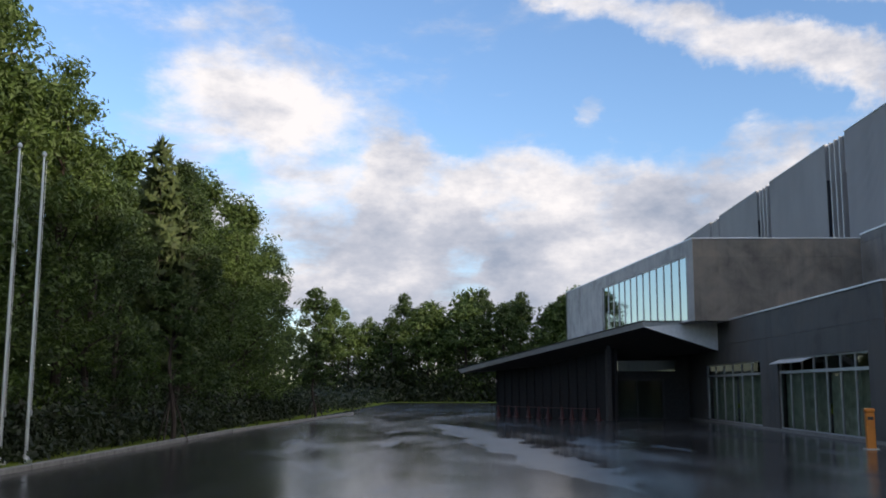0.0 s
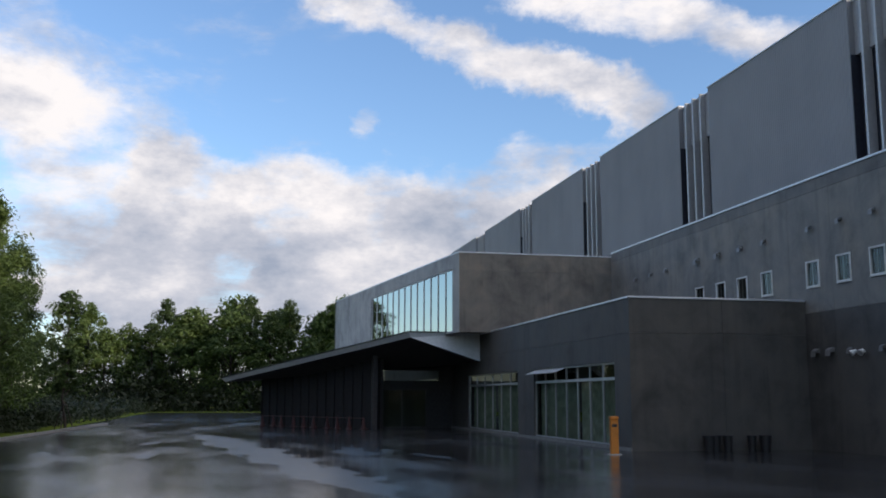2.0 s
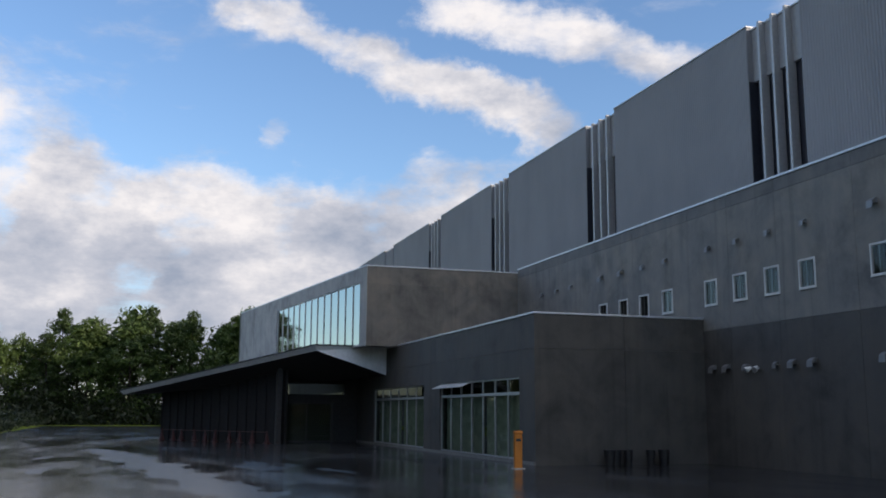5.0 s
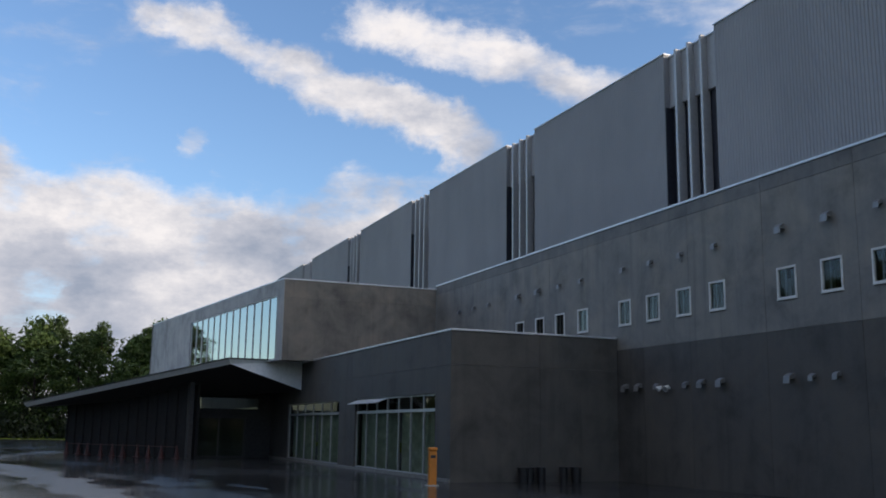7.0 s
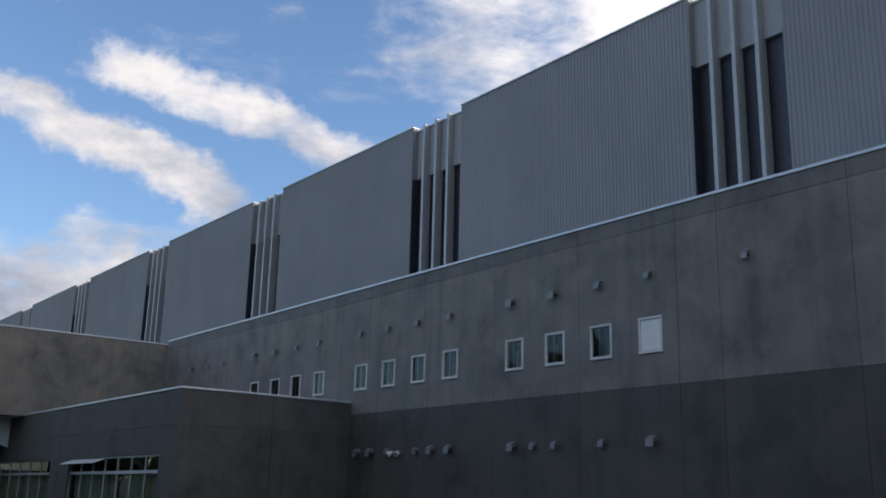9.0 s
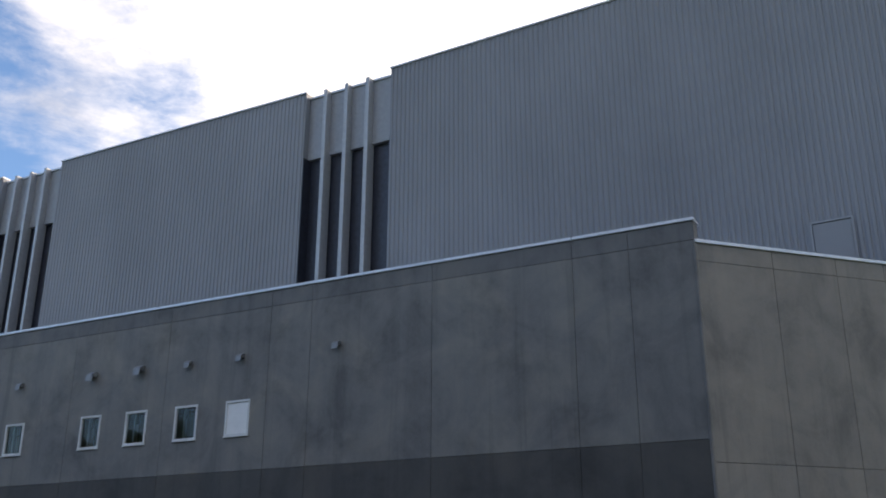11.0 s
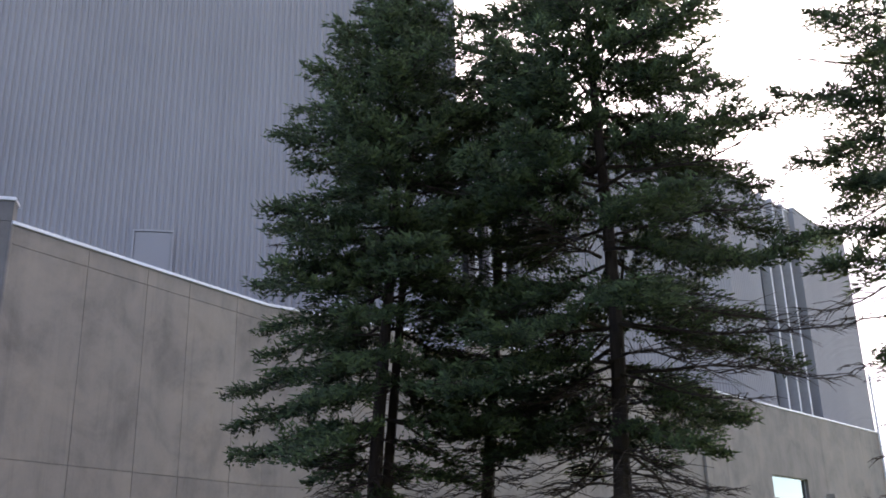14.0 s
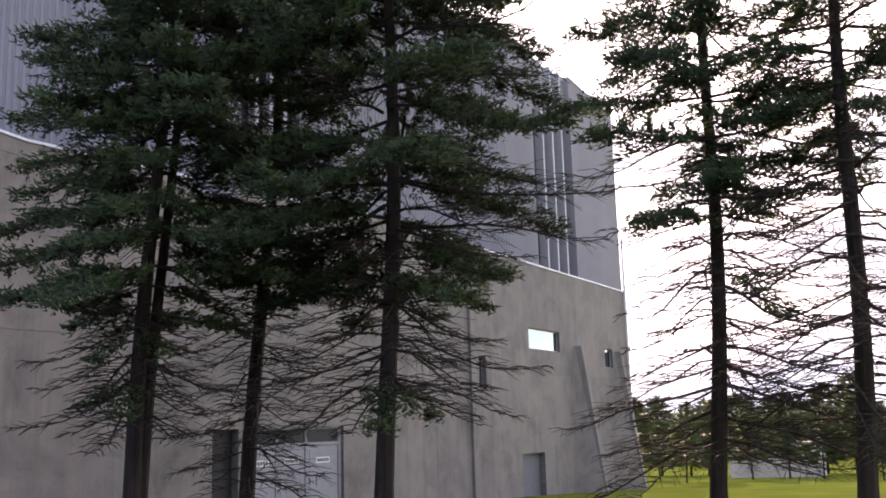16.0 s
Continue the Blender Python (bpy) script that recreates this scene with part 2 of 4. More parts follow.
def build_asphalt():
    """Old asphalt after rain: damp all over, one long puddle along a sunken seam, small pools, paler dry crowns."""
    m, nt, b = material("wet_asphalt")
    co = world_co(nt)
    sep = nt.nodes.new("ShaderNodeSeparateXYZ")
    nt.links.new(co, sep.inputs[0])
    x, y = sep.outputs[0], sep.outputs[1]
    grain = fbm(nt, co, 60, 3, 0.8)
    patch = fbm(nt, stretch(nt, co, 0.35, 0.12, 1), 1.0, 7, 0.6, 0.4)
    pool = fbm(nt, stretch(nt, co, 0.30, 0.10, 1), 1.0, 6, 0.55, 0.8)
    ragged = fbm(nt, stretch(nt, co, 0.9, 0.45, 1), 1.0, 7, 0.65, 0.6)
    # distance from the seam, which drifts west as it goes north
    mid = calc(nt, "MULTIPLY_ADD", calc(nt, "SUBTRACT", y, 24.0), -0.13, 2.0)
    away = calc(nt, "ABSOLUTE", calc(nt, "SUBTRACT", x, mid))
    away = calc(nt, "MULTIPLY_ADD", calc(nt, "SUBTRACT", ragged, 0.5), 3.2, away)
    ends = calc(nt, "MULTIPLY", calc(nt, "SUBTRACT", calc(nt, "ABSOLUTE", calc(nt, "SUBTRACT", y, 33.0)), 13.0), 0.25)
    away = calc(nt, "ADD", away, calc(nt, "MAXIMUM", ends, 0.0))
    seam = ramp(nt, calc(nt, "MULTIPLY", away, 0.5), [(0.36, (1.0,)), (0.42, (0.0,))])
    wet = calc(nt, "MAXIMUM", seam, ramp(nt, pool, [(0.63, (0.0,)), (0.65, (1.0,))]))
    col = ramp(nt, patch, [(0.35, (0.016, 0.017, 0.019)), (0.65, (0.040, 0.041, 0.044))])
    col = mixed(nt, 0.35, col, ramp(nt, grain, [(0.3, (0.02, 0.02, 0.02)), (0.75, (0.09, 0.09, 0.09))]))
    nt.links.new(mixed(nt, wet, col, (0.016, 0.016, 0.018)), b.inputs["Base Color"])
    damp = ramp(nt, patch, [(0.38, (0.09,)), (0.46, (0.12,)), (0.54, (0.16,)), (0.64, (0.24,))])
    nt.links.new(mixed(nt, wet, damp, (0.27, 0.27, 0.27)), b.inputs["Roughness"])
    b.inputs["IOR"].default_value = 1.4
    dry = calc(nt, "MULTIPLY", grain, calc(nt, "SUBTRACT", 1.0, wet))
    relief(nt, b, calc(nt, "ADD", dry, calc(nt, "MULTIPLY", patch, 0.3)), 0.07, 0.012)
    return m


def build_grass():
    m, nt, b = material("grass")
    co = world_co(nt)
    t = calc(nt, "ADD", calc(nt, "MULTIPLY", fbm(nt, co, 0.25, 6), 0.6), calc(nt, "MULTIPLY", fbm(nt, co, 9, 5, 0.7), 0.4))
    matt = nt.nodes.new("ShaderNodeBsdfDiffuse")
    nt.links.new(ramp(nt, t, [(0.35, (0.07, 0.10, 0.018)), (0.65, (0.15, 0.19, 0.036))]), matt.inputs["Color"])
    relief(nt, matt, fbm(nt, co, 25, 5, 0.8), 0.4, 0.05)
    nt.links.new(matt.outputs[0], nt.nodes["Material Output"].inputs[0])
    nt.nodes.remove(b)
    return m


def build_leaf(name, lo, hi, trans=0.25):
    m, nt, b = material(name)
    g = nt.nodes.new("ShaderNodeNewGeometry")
    info = nt.nodes.new("ShaderNodeObjectInfo").outputs["Random"]
    t = calc(nt, "ADD", calc(nt, "MULTIPLY", g.outputs["Random Per Island"], 0.7), calc(nt, "MULTIPLY", info, 0.3))
    col = ramp(nt, t, [(0.05, lo), (0.95, hi)])
    nt.links.new(col, b.inputs["Base Color"])
    b.inputs["Roughness"].default_value = 0.6
    if trans:
        tr = nt.nodes.new("ShaderNodeBsdfTranslucent")
        nt.links.new(col, tr.inputs[0])
        mx = nt.nodes.new("ShaderNodeMixShader")
        mx.inputs[0].default_value = trans
        nt.links.new(b.outputs[0], mx.inputs[1])
        nt.links.new(tr.outputs[0], mx.inputs[2])
        nt.links.new(mx.outputs[0], nt.nodes["Material Output"].inputs[0])
    return m


def build_needles():
    """Spruce needles: dark, a little paler from bough to bough and from shoot to shoot."""
    m, nt, b = material("spruce_needles")
    g = nt.nodes.new("ShaderNodeNewGeometry")
    t = calc(nt, "ADD", calc(nt, "MULTIPLY", g.outputs["Random Per Island"], 0.35), calc(nt, "MULTIPLY", fbm(nt, g.outputs["Position"], 1.3, 4, 0.6), 0.65))
    nt.links.new(ramp(nt, t, [(0.28, (0.026, 0.045, 0.023)), (0.5, (0.056, 0.098, 0.038)), (0.72, (0.100, 0.160, 0.052))]), b.inputs["Base Color"])
    b.inputs["Roughness"].default_value = 0.65
    b.inputs["Specular IOR Level"].default_value = 0.25
    return m


def build_bark():
    m, nt, b = material("bark")
    co = world_co(nt)
    f = fbm(nt, stretch(nt, co, 9, 9, 1.6), 1.0, 6, 0.7)
    nt.links.new(ramp(nt, f, [(0.3, (0.016, 0.012, 0.011)), (0.7, (0.062, 0.046, 0.038))]), b.inputs["Base Color"])
    b.inputs["Roughness"].default_value = 0.95
    relief(nt, b, f, 0.8, 0.03)
    return m


def build_clear():
    m, nt, b = material("clear_glass")
    nt.nodes.remove(b)
    tr = nt.nodes.new("ShaderNodeBsdfTransparent")
    tr.inputs[0].default_value = (0.62, 0.68, 0.66, 1)
    gl = nt.nodes.new("ShaderNodeBsdfGlossy")
    gl.inputs["Roughness"].default_value = 0.01
    fr = nt.nodes.new("ShaderNodeFresnel")
    fr.inputs[0].default_value = 1.42
    mx = nt.nodes.new("ShaderNodeMixShader")
    nt.links.new(fr.outputs[0], mx.inputs[0])
    nt.links.new(tr.outputs[0], mx.inputs[1])
    nt.links.new(gl.outputs[0], mx.inputs[2])
    nt.links.new(mx.outputs[0], nt.nodes["Material Output"].inputs[0])
    return m


def build_mirror():
    m, nt, b = material("coated_mirror_glass")
    b.inputs["Base Color"].default_value = (0.28, 0.305, 0.30, 1)
    b.inputs["Metallic"].default_value, b.inputs["Roughness"].default_value = 1.0, 0.03
    return m


SIDING, ASPHALT, GRASS, BARK = build_siding(), build_asphalt(), build_grass(), build_bark()
NEEDLE = build_needles()
LEAF = build_leaf("broad_leaves", (0.030, 0.060, 0.012), (0.10, 0.155, 0.030), 0.3)
LEAF_DEEP = build_leaf("deep_leaves", (0.020, 0.042, 0.010), (0.066, 0.11, 0.024), 0.3)
# near-black: the shade beneath the trees is put into this leaf colour
SHADED_SHRUB = build_leaf("shaded_shrub_leaves", (0.008, 0.015, 0.005), (0.024, 0.038, 0.010), 0.2)
PINE_FAR = build_leaf("far_pine_needles", (0.06, 0.10, 0.035), (0.15, 0.20, 0.06), 0.5)
CLEAR, MIRROR = build_clear(), build_mirror()

# ---- builders ----


def mesh_of(bm, name):
    me = bpy.data.meshes.new(name)
    bm.normal_update()
    bm.to_mesh(me)
    bm.free()
    return me


def part(name, bm, mat, parent=None, label="", m=None):
    """One mesh object from a bmesh or a ready mesh, under a thing or a part."""
    me = mesh_of(bm, name) if isinstance(bm, bmesh.types.BMesh) else bm
    if not me.materials:
        me.materials.append(mat)
    ob = new(name, me)
    if parent is not None:
        ob.parent = parent
    if m is not None:
        ob.matrix_basis = m
    if label:
        tagged(ob, label)
    return ob


def thing(name, label, category, m=None, group="", kind=""):
    ob = new(name)
    ob.empty_display_size = 0.3
    if m is not None:
        ob.matrix_basis = m
    return tagged(ob, label, category, group, kind)


def add_box(bm, x0, x1, y0, y1, z0, z1, bevel=0.0):
    vs = [bm.verts.new((x, y, z)) for z in (z0, z1) for y in (y0, y1) for x in (x0, x1)]
    fs = [bm.faces.new([vs[i] for i in f]) for f in ((0, 2, 3, 1), (4, 5, 7, 6), (0, 1, 5, 4), (2, 6, 7, 3), (0, 4, 6, 2), (1, 3, 7, 5))]
    if bevel:
        es = list({e for f in fs for e in f.edges})
        bmesh.ops.bevel(bm, geom=es, offset=bevel, segments=1, affect="EDGES")
    return bm


def box(x0, x1, y0, y1, z0, z1, bevel=0.0):
    return add_box(bmesh.new(), x0, x1, y0, y1, z0, z1, bevel)


def lathe(profile, sides=16):
    """A turned solid from (radius, height) pairs."""
    bm = bmesh.new()
    rings = [[bm.verts.new((r * math.cos(2 * math.pi * i / sides), r * math.sin(2 * math.pi * i / sides), z)) for i in range(sides)] for r, z in profile]
    for a, b in zip(rings, rings[1:]):
        for i in range(sides):
            bm.faces.new((a[i], a[(i + 1) % sides], b[(i + 1) % sides], b[i]))
    bm.faces.new(rings[0][::-1])
    bm.faces.new(rings[-1])
    return bm


def prism(points, z0, z1):
    bm = bmesh.new()
    lo = [bm.verts.new((x, y, z0)) for x, y in points]
    hi = [bm.verts.new((x, y, z1)) for x, y in points]
    n = len(points)
    bm.faces.new(lo[::-1])
    bm.faces.new(hi)
    for i in range(n):
        bm.faces.new((lo[i], lo[(i + 1) % n], hi[(i + 1) % n], hi[i]))
    bmesh.ops.recalc_face_normals(bm, faces=bm.faces)
    return bm


def facing(left, right):
    """The pose of a wall seen from outside: x runs from left to right, y goes in, z up. Gives the pose and the length."""
    a, b = Vector((*left, 0)), Vector((*right, 0))
    x = (b - a).normalized()
    y = Vector((0, 0, 1)).cross(x)
    m = Matrix((x, y, (0, 0, 1))).transposed().to_4x4()
    m.translation = a
    return m, (b - a).length


def slab(u0, u1, z0, z1, depth, holes=(), y0=0.0):
    """A wall slab with openings (u0, u1, z0, z1) that go right through."""
    us = sorted({u0, u1, *[v for h in holes for v in h[:2]]})
    zs = sorted({z0, z1, *[v for h in holes for v in h[2:]]})
    bm = bmesh.new()
    grid = {}

    def vert(u, y, z):
        k = (round(u, 4), round(y, 4), round(z, 4))
        if k not in grid:
            grid[k] = bm.verts.new((u, y, z))
        return grid[k]

    def solid(i, j):
        if not (0 <= i < len(us) - 1 and 0 <= j < len(zs) - 1):
            return False
        u, z = (us[i] + us[i + 1]) / 2, (zs[j] + zs[j + 1]) / 2
        return not any(h[0] < u < h[1] and h[2] < z < h[3] for h in holes)

    y1 = y0 + depth
    for i in range(len(us) - 1):
        for j in range(len(zs) - 1):
            if not solid(i, j):
                continue
            a, b, c, d = us[i], us[i + 1], zs[j], zs[j + 1]
            bm.faces.new((vert(a, y0, c), vert(b, y0, c), vert(b, y0, d), vert(a, y0, d)))
            bm.faces.new((vert(a, y1, d), vert(b, y1, d), vert(b, y1, c), vert(a, y1, c)))
            if not solid(i - 1, j):
                bm.faces.new((vert(a, y0, d), vert(a, y1, d), vert(a, y1, c), vert(a, y0, c)))
            if not solid(i + 1, j):
                bm.faces.new((vert(b, y0, c), vert(b, y1, c), vert(b, y1, d), vert(b, y0, d)))
            if not solid(i, j - 1):
                bm.faces.new((vert(a, y0, c), vert(a, y1, c), vert(b, y1, c), vert(b, y0, c)))
            if not solid(i, j + 1):
                bm.faces.new((vert(b, y0, d), vert(b, y1, d), vert(a, y1, d), vert(a, y0, d)))
    return bm


def cast_wall(parent, m, cuts, levels, depth, holes=(), mat=None, gap=0.006, foot=None, head=None):
    """A cast wall: a backing and, 25 mm proud of it, the lifts of concrete between the joints."""
    mat = mat or CONCRETE
    part("wall_core", slab(cuts[0], cuts[-1], levels[0], levels[-1], depth - 0.025, holes, 0.025), JOINT, parent, m=m)
    for a, b in zip(cuts, cuts[1:]):
        for c, d in zip(levels, levels[1:]):
            mine = [h for h in holes if h[0] < b and h[1] > a and h[2] < d and h[3] > c]
            mine = [(max(h[0], a + gap), min(h[1], b - gap), max(h[2], c + gap), min(h[3], d - gap)) for h in mine]
            part("concrete_panel", slab(a + (gap if a > cuts[0] else 0), b - (gap if b < cuts[-1] else 0), c + (gap if c > levels[0] else 0),
                                        d - (gap if d < levels[-1] else 0), 0.03, mine), foot if foot and c == levels[0] else head if head and d == levels[-1] else mat, parent, m=m)


def ring_frame(u0, u1, z0, z1, w, y0, y1):
    return slab(u0, u1, z0, z1, y1 - y0, [(u0 + w, u1 - w, z0 + w, z1 - w)], y0)


def sheet_pane(u0, u1, y, z0, z1):
    bm = bmesh.new()
    bm.faces.new([bm.verts.new(v) for v in ((u0, y, z0), (u1, y, z0), (u1, y, z1), (u0, y, z1))])
    return bm


# ---- ground ----


def lie(x, y):
    """Height of the ground: level on the forecourt, falling away to the south-east."""
    s = x * 0.75 - y * 0.66
    return -min(7.0, 0.045 * max(0.0, s - 12.0))


def sheet(xs, ys, lift=0.0):
    bm = bmesh.new()
    g = {}
    for i, x in enumerate(xs):
        for j, y in enumerate(ys):
            g[i, j] = bm.verts.new((x, y, lie(x, y) + lift))
    for i in range(len(xs) - 1):
        for j in range(len(ys) - 1):
            bm.faces.new((g[i, j], g[i + 1, j], g[i + 1, j + 1], g[i, j + 1]))
    return bm


def steps(a, b, n):
    return [a + (b - a) * i / n for i in range(n + 1)]


far_steps = [-3000, -1200, -500, -250]
tagged(part("ground", sheet(far_steps + steps(-150, 150, 60) + [250, 500, 1200, 3000], far_steps + steps(-150, 150, 60) + [250, 500, 1200, 3000], -0.06), GRASS),
       "grass verge and field, sunlit in the distance", "ground", kind="stuff")
tagged(part("forecourt", sheet(steps(-9.1, 26, 30), steps(-4, 122, 126), 0.0), ASPHALT),
       "wide wet asphalt forecourt with puddles", "asphalt", kind="structure")

# ---- the hall: concrete lower storeys, corrugated upper storey ----
hall = thing("exhibition_hall", "long grey hall with concrete walls and corrugated metal upper storey", "building")
FACE = 28.45
TOP = 20.83


def corrugated(u0, u1, z0, z1, pitch=0.19, deep=0.037, body=0.6, holes=()):
    """Sheet with upright trapezoid ribs on a solid body."""
    pts = []
    n = max(1, round((u1 - u0) / pitch))
    p = (u1 - u0) / n
    for i in range(n):
        a = u0 + i * p
        pts += [(a, 0.0), (a + p * 0.42, 0.0), (a + p * 0.58, deep), (a + p * 0.84, deep)]
    pts.append((u1, 0.0))
    bm = bmesh.new()
    lo = [bm.verts.new((x, y, z0)) for x, y in pts]
    hi = [bm.verts.new((x, y, z1)) for x, y in pts]
    for i in range(len(pts) - 1):
        bm.faces.new((lo[i], lo[i + 1], hi[i + 1], hi[i]))
    bl = [bm.verts.new((x, body, z)) for x, z in ((u0, z0), (u1, z0), (u1, z1), (u0, z1))]
    bm.faces.new((lo[0], hi[0], bl[3], bl[0]))
    bm.faces.new((hi[-1], lo[-1], bl[1], bl[2]))
    bm.faces.new((bl[1], bl[0], bl[3], bl[2]))
    bm.faces.new([*hi, bl[2], bl[3]])
    bm.faces.new([*lo[::-1], bl[0], bl[1]])
    return bm


def rib_bay(m, u0, u1, lined, wall=RECESS):
    """A recessed bay between two sheets: pale head, dark louvres below, three upright fins."""
    part("bay_head", box(u0, u1, 0.3, 0.62, 17.98, 20.66), wall, hall, m=m)
    part("bay_louvre", box(u0, u1, 0.5, 0.62, 8.3, 17.98), LOUVRE, hall, m=m)
    for c, side in ((u0, 1), (u1, -1)) if lined else ():
        part("bay_return", box(min(c, c + 0.03 * side), max(c, c + 0.03 * side), 0.015, 0.5, 8.3, 17.98), LOUVRE, hall, m=m)
    w = u1 - u0
    for k in (0.238, 0.488, 0.735):
        c = u0 + w * k
        part("fin", box(c - 0.085, c + 0.085, -0.03, 0.45, 8.3, 20.76, 0.012), RIB, hall, m=m)
    part("bay_coping", box(u0, u1, 0.22, 0.64, 20.66, 20.74), COPING, hall, m=m)


def sheet_wall(left, right, label=""):
    """One flat stretch of corrugated sheet between two points of the plan."""
    m, n = facing(left, right)
    part("siding_panel", corrugated(0, n, 8.3, TOP), SIDING, hall, label, m)
    part("panel_coping", box(-0.03, n + 0.03, -0.05, 0.4, TOP, TOP + 0.07, 0.01), COPING, hall, m=m)
    return m, n


def open_bay(left, right, lined=True):
    m, n = facing(left, right)
    rib_bay(m, 0, n, lined)


# the long front bends gently towards its near corner
CORNER, NECK, ELBOW = (27.05, -6.77), (34.5, -8.4), (39.6, -22.9)
near_m, near_len = sheet_wall((28.17, 17.2), CORNER, "grey corrugated metal sheet")
open_bay((28.30, 21.25), (28.17, 17.2))
sheet_wall((28.43, 35.3), (28.30, 21.25), "grey corrugated metal sheet")
for k in range(5):
    y = 35.3 + 18.1 * k
    open_bay((FACE, y + 4.05), (FACE, y))
    sheet_wall((FACE, min(125.0, y + 18.1)), (FACE, y + 4.05), "grey corrugated metal sheet")
# the end wall and the faces set back behind it
sheet_wall(CORNER, NECK)
open_bay((34.6, -8.7), (35.45, -11.2), False)
sheet_wall((35.45, -11.2), ELBOW)
sheet_wall(ELBOW, (41.4, -25.6))
open_bay((41.4, -25.6), (43.9, -29.6), False)
sheet_wall((43.9, -29.6), (48.95, -36.15))
part("hall_roof", prism([(29.0, 125), (29.0, 21), (28.7, 15), (27.7, -6.2), (35.1, -7.9), (40.2, -22.6), (49.3, -35.6), (78, -16), (78, 125)], 20.1, 20.3), ROOFING, hall)
end_m, end_len = facing((78, 125), (29.1, 125))
part("end_wall", slab(0, end_len, 0, TOP, 0.3), SIDING, hall, m=end_m)
tail_m, tail_len = facing((48.95, -36.15), (78, -16))
part("end_wall", slab(0.2, tail_len, -3.0, TOP, 0.3), SIDING, hall, m=tail_m)
rear_m, rear_len = facing((78, -16), (78, 125))
part("end_wall", slab(0, rear_len, -3.0, TOP, 0.3), SIDING, hall, m=rear_m)

# door on the roof terrace
D0, D1, DT = 14.38, 15.53, 11.66
roof_door = part("terrace_door", box(D0 + 0.07, D1 - 0.07, -0.03, 0.02, 9.0, DT - 0.07), SIDING, hall, "grey flush metal door", near_m)
part("door_frame", slab(D0, D1, 9.0, DT, 0.09, [(D0 + 0.05, D1 - 0.05, 9.0, DT - 0.05)], -0.06), RECESS, roof_door)
part("lever_handle", box(D0 + 0.15, D0 + 0.28, -0.09, -0.03, 10.05, 10.09), FRAME_GREY, roof_door)

# ---- long concrete wall with the row of small windows ----
long_m, long_len = facing((19.6, 48.0), (19.6, 4.35))
WINDOWS = [16.33, 18.06, 19.84, 21.56, 24.65, 26.38, 28.12, 29.87, 32.83, 34.63, 36.36, 38.19]
holes = [(48 - y - 0.36, 48 - y + 0.36, 5.56, 6.42) for y in WINDOWS]
joints = [0, 4.1, 8.3, 12.5, 16.7, 19.25, 21.9, 25.5, 29.1, 32.55, 33.84, 37.33, 40.9, 42.2, long_len]
cast_wall(hall, long_m, joints, [-0.6, 4.65, 8.85, 9.28], 0.35, holes, foot=CONCRETE_DARK, head=CONCRETE_HEAD)
part("wall_coping", box(0, 40.9, -0.04, 0.42, 9.28, 9.36, 0.01), COPING, hall, m=long_m)
part("wall_coping", box(40.93, long_len + 0.03, -0.04, 0.42, 9.28, 9.36, 0.01), COPING, hall, m=long_m)
for i, y in enumerate(WINDOWS):
    u = 48 - y
    win = part("window", ring_frame(u - 0.39, u + 0.39, 5.53, 6.45, 0.055, -0.03, 0.06), FRAME_WHITE, hall, "small square window in a white frame", long_m)
    if i:
        part("pane", sheet_pane(u - 0.345, u + 0.345, 0.03, 5.575, 6.405), CLEAR, win).visible_shadow = False
    part("window_sill", box(u - 0.4, u + 0.4, -0.05, 0.0, 5.505, 5.525), FRAME_WHITE, win)
    if i == 0:
        # opaque panel in place of glass and the pale blind behind it
        part("blind_panel", box(u - 0.335, u + 0.335, 0.0, 0.02, 5.59, 6.39, 0.004), LABEL_WHITE, win, "white panel standing in for a pale blind")
    else:
        part("mullion", box(u - 0.12, u - 0.09, 0.045, 0.08, 5.595, 6.395), FRAME_GREY, win)
    # dark board close behind the window in place of an unlit room
    part("room_lining", slab(u - 0.5, u + 0.5, 5.4, 6.6, 0.1, (), 0.6), UNLIT_ROOM, win)


def hood_mesh(s=1.0):
    """A small metal vent cowl: sloping top, open below."""
    bm = bmesh.new()
    prof = [(0, 0.15), (-0.07, 0.15), (-0.20, 0.06), (-0.22, -0.13), (-0.19, -0.13), (-0.17, 0.0), (0, 0.0)]
    a = [bm.verts.new((-0.12 * s, y * s, z * s)) for y, z in prof]
    b = [bm.verts.new((0.12 * s, y * s, z * s)) for y, z in prof]
    n = len(prof)
    for i in range(n):
        bm.faces.new((a[i], b[i], b[(i + 1) % n], a[(i + 1) % n]))
    bm.faces.new(a[::-1])
    bm.faces.new(b)
    bmesh.ops.recalc_face_normals(bm, faces=bm.faces)
    return mesh_of(bm, "vent_cowl")


cowl, small_cowl = hood_mesh(1.0), hood_mesh(0.75)
for y in [13.32, 16.33, 18.09, 24.65, 26.43, 28.16, 29.89, 32.85, 34.6, 41.35, 42.98, 44.79]:
    part("vent_cowl", small_cowl, COWL, hall, m=long_m @ pose(48 - y, 0, 7.55))
for y in [19.84, 21.65, 36.4, 38.24]:
    part("vent_cowl", cowl, COWL, hall, m=long_m @ pose(48 - y, 0, 7.55))
for y, me in [(29.83, cowl), (29.0, cowl), (27.95, small_cowl), (26.33, small_cowl), (25.48, cowl), (24.55, cowl), (21.56, cowl), (20.7, small_cowl), (19.82, small_cowl),
              (18.04, small_cowl), (16.32, cowl)]:
    part("vent_cowl", me, COWL, hall, m=long_m @ pose(48 - y, 0, 3.26))
flood = thing("wall_floodlight", "twin-headed white floodlight on the concrete wall", "lamp", long_m @ pose(48 - 27.45, 0, 3.2))
part("bracket", box(-0.2, 0.2, -0.06, 0.0, -0.03, 0.03, 0.008), LABEL_WHITE, flood)
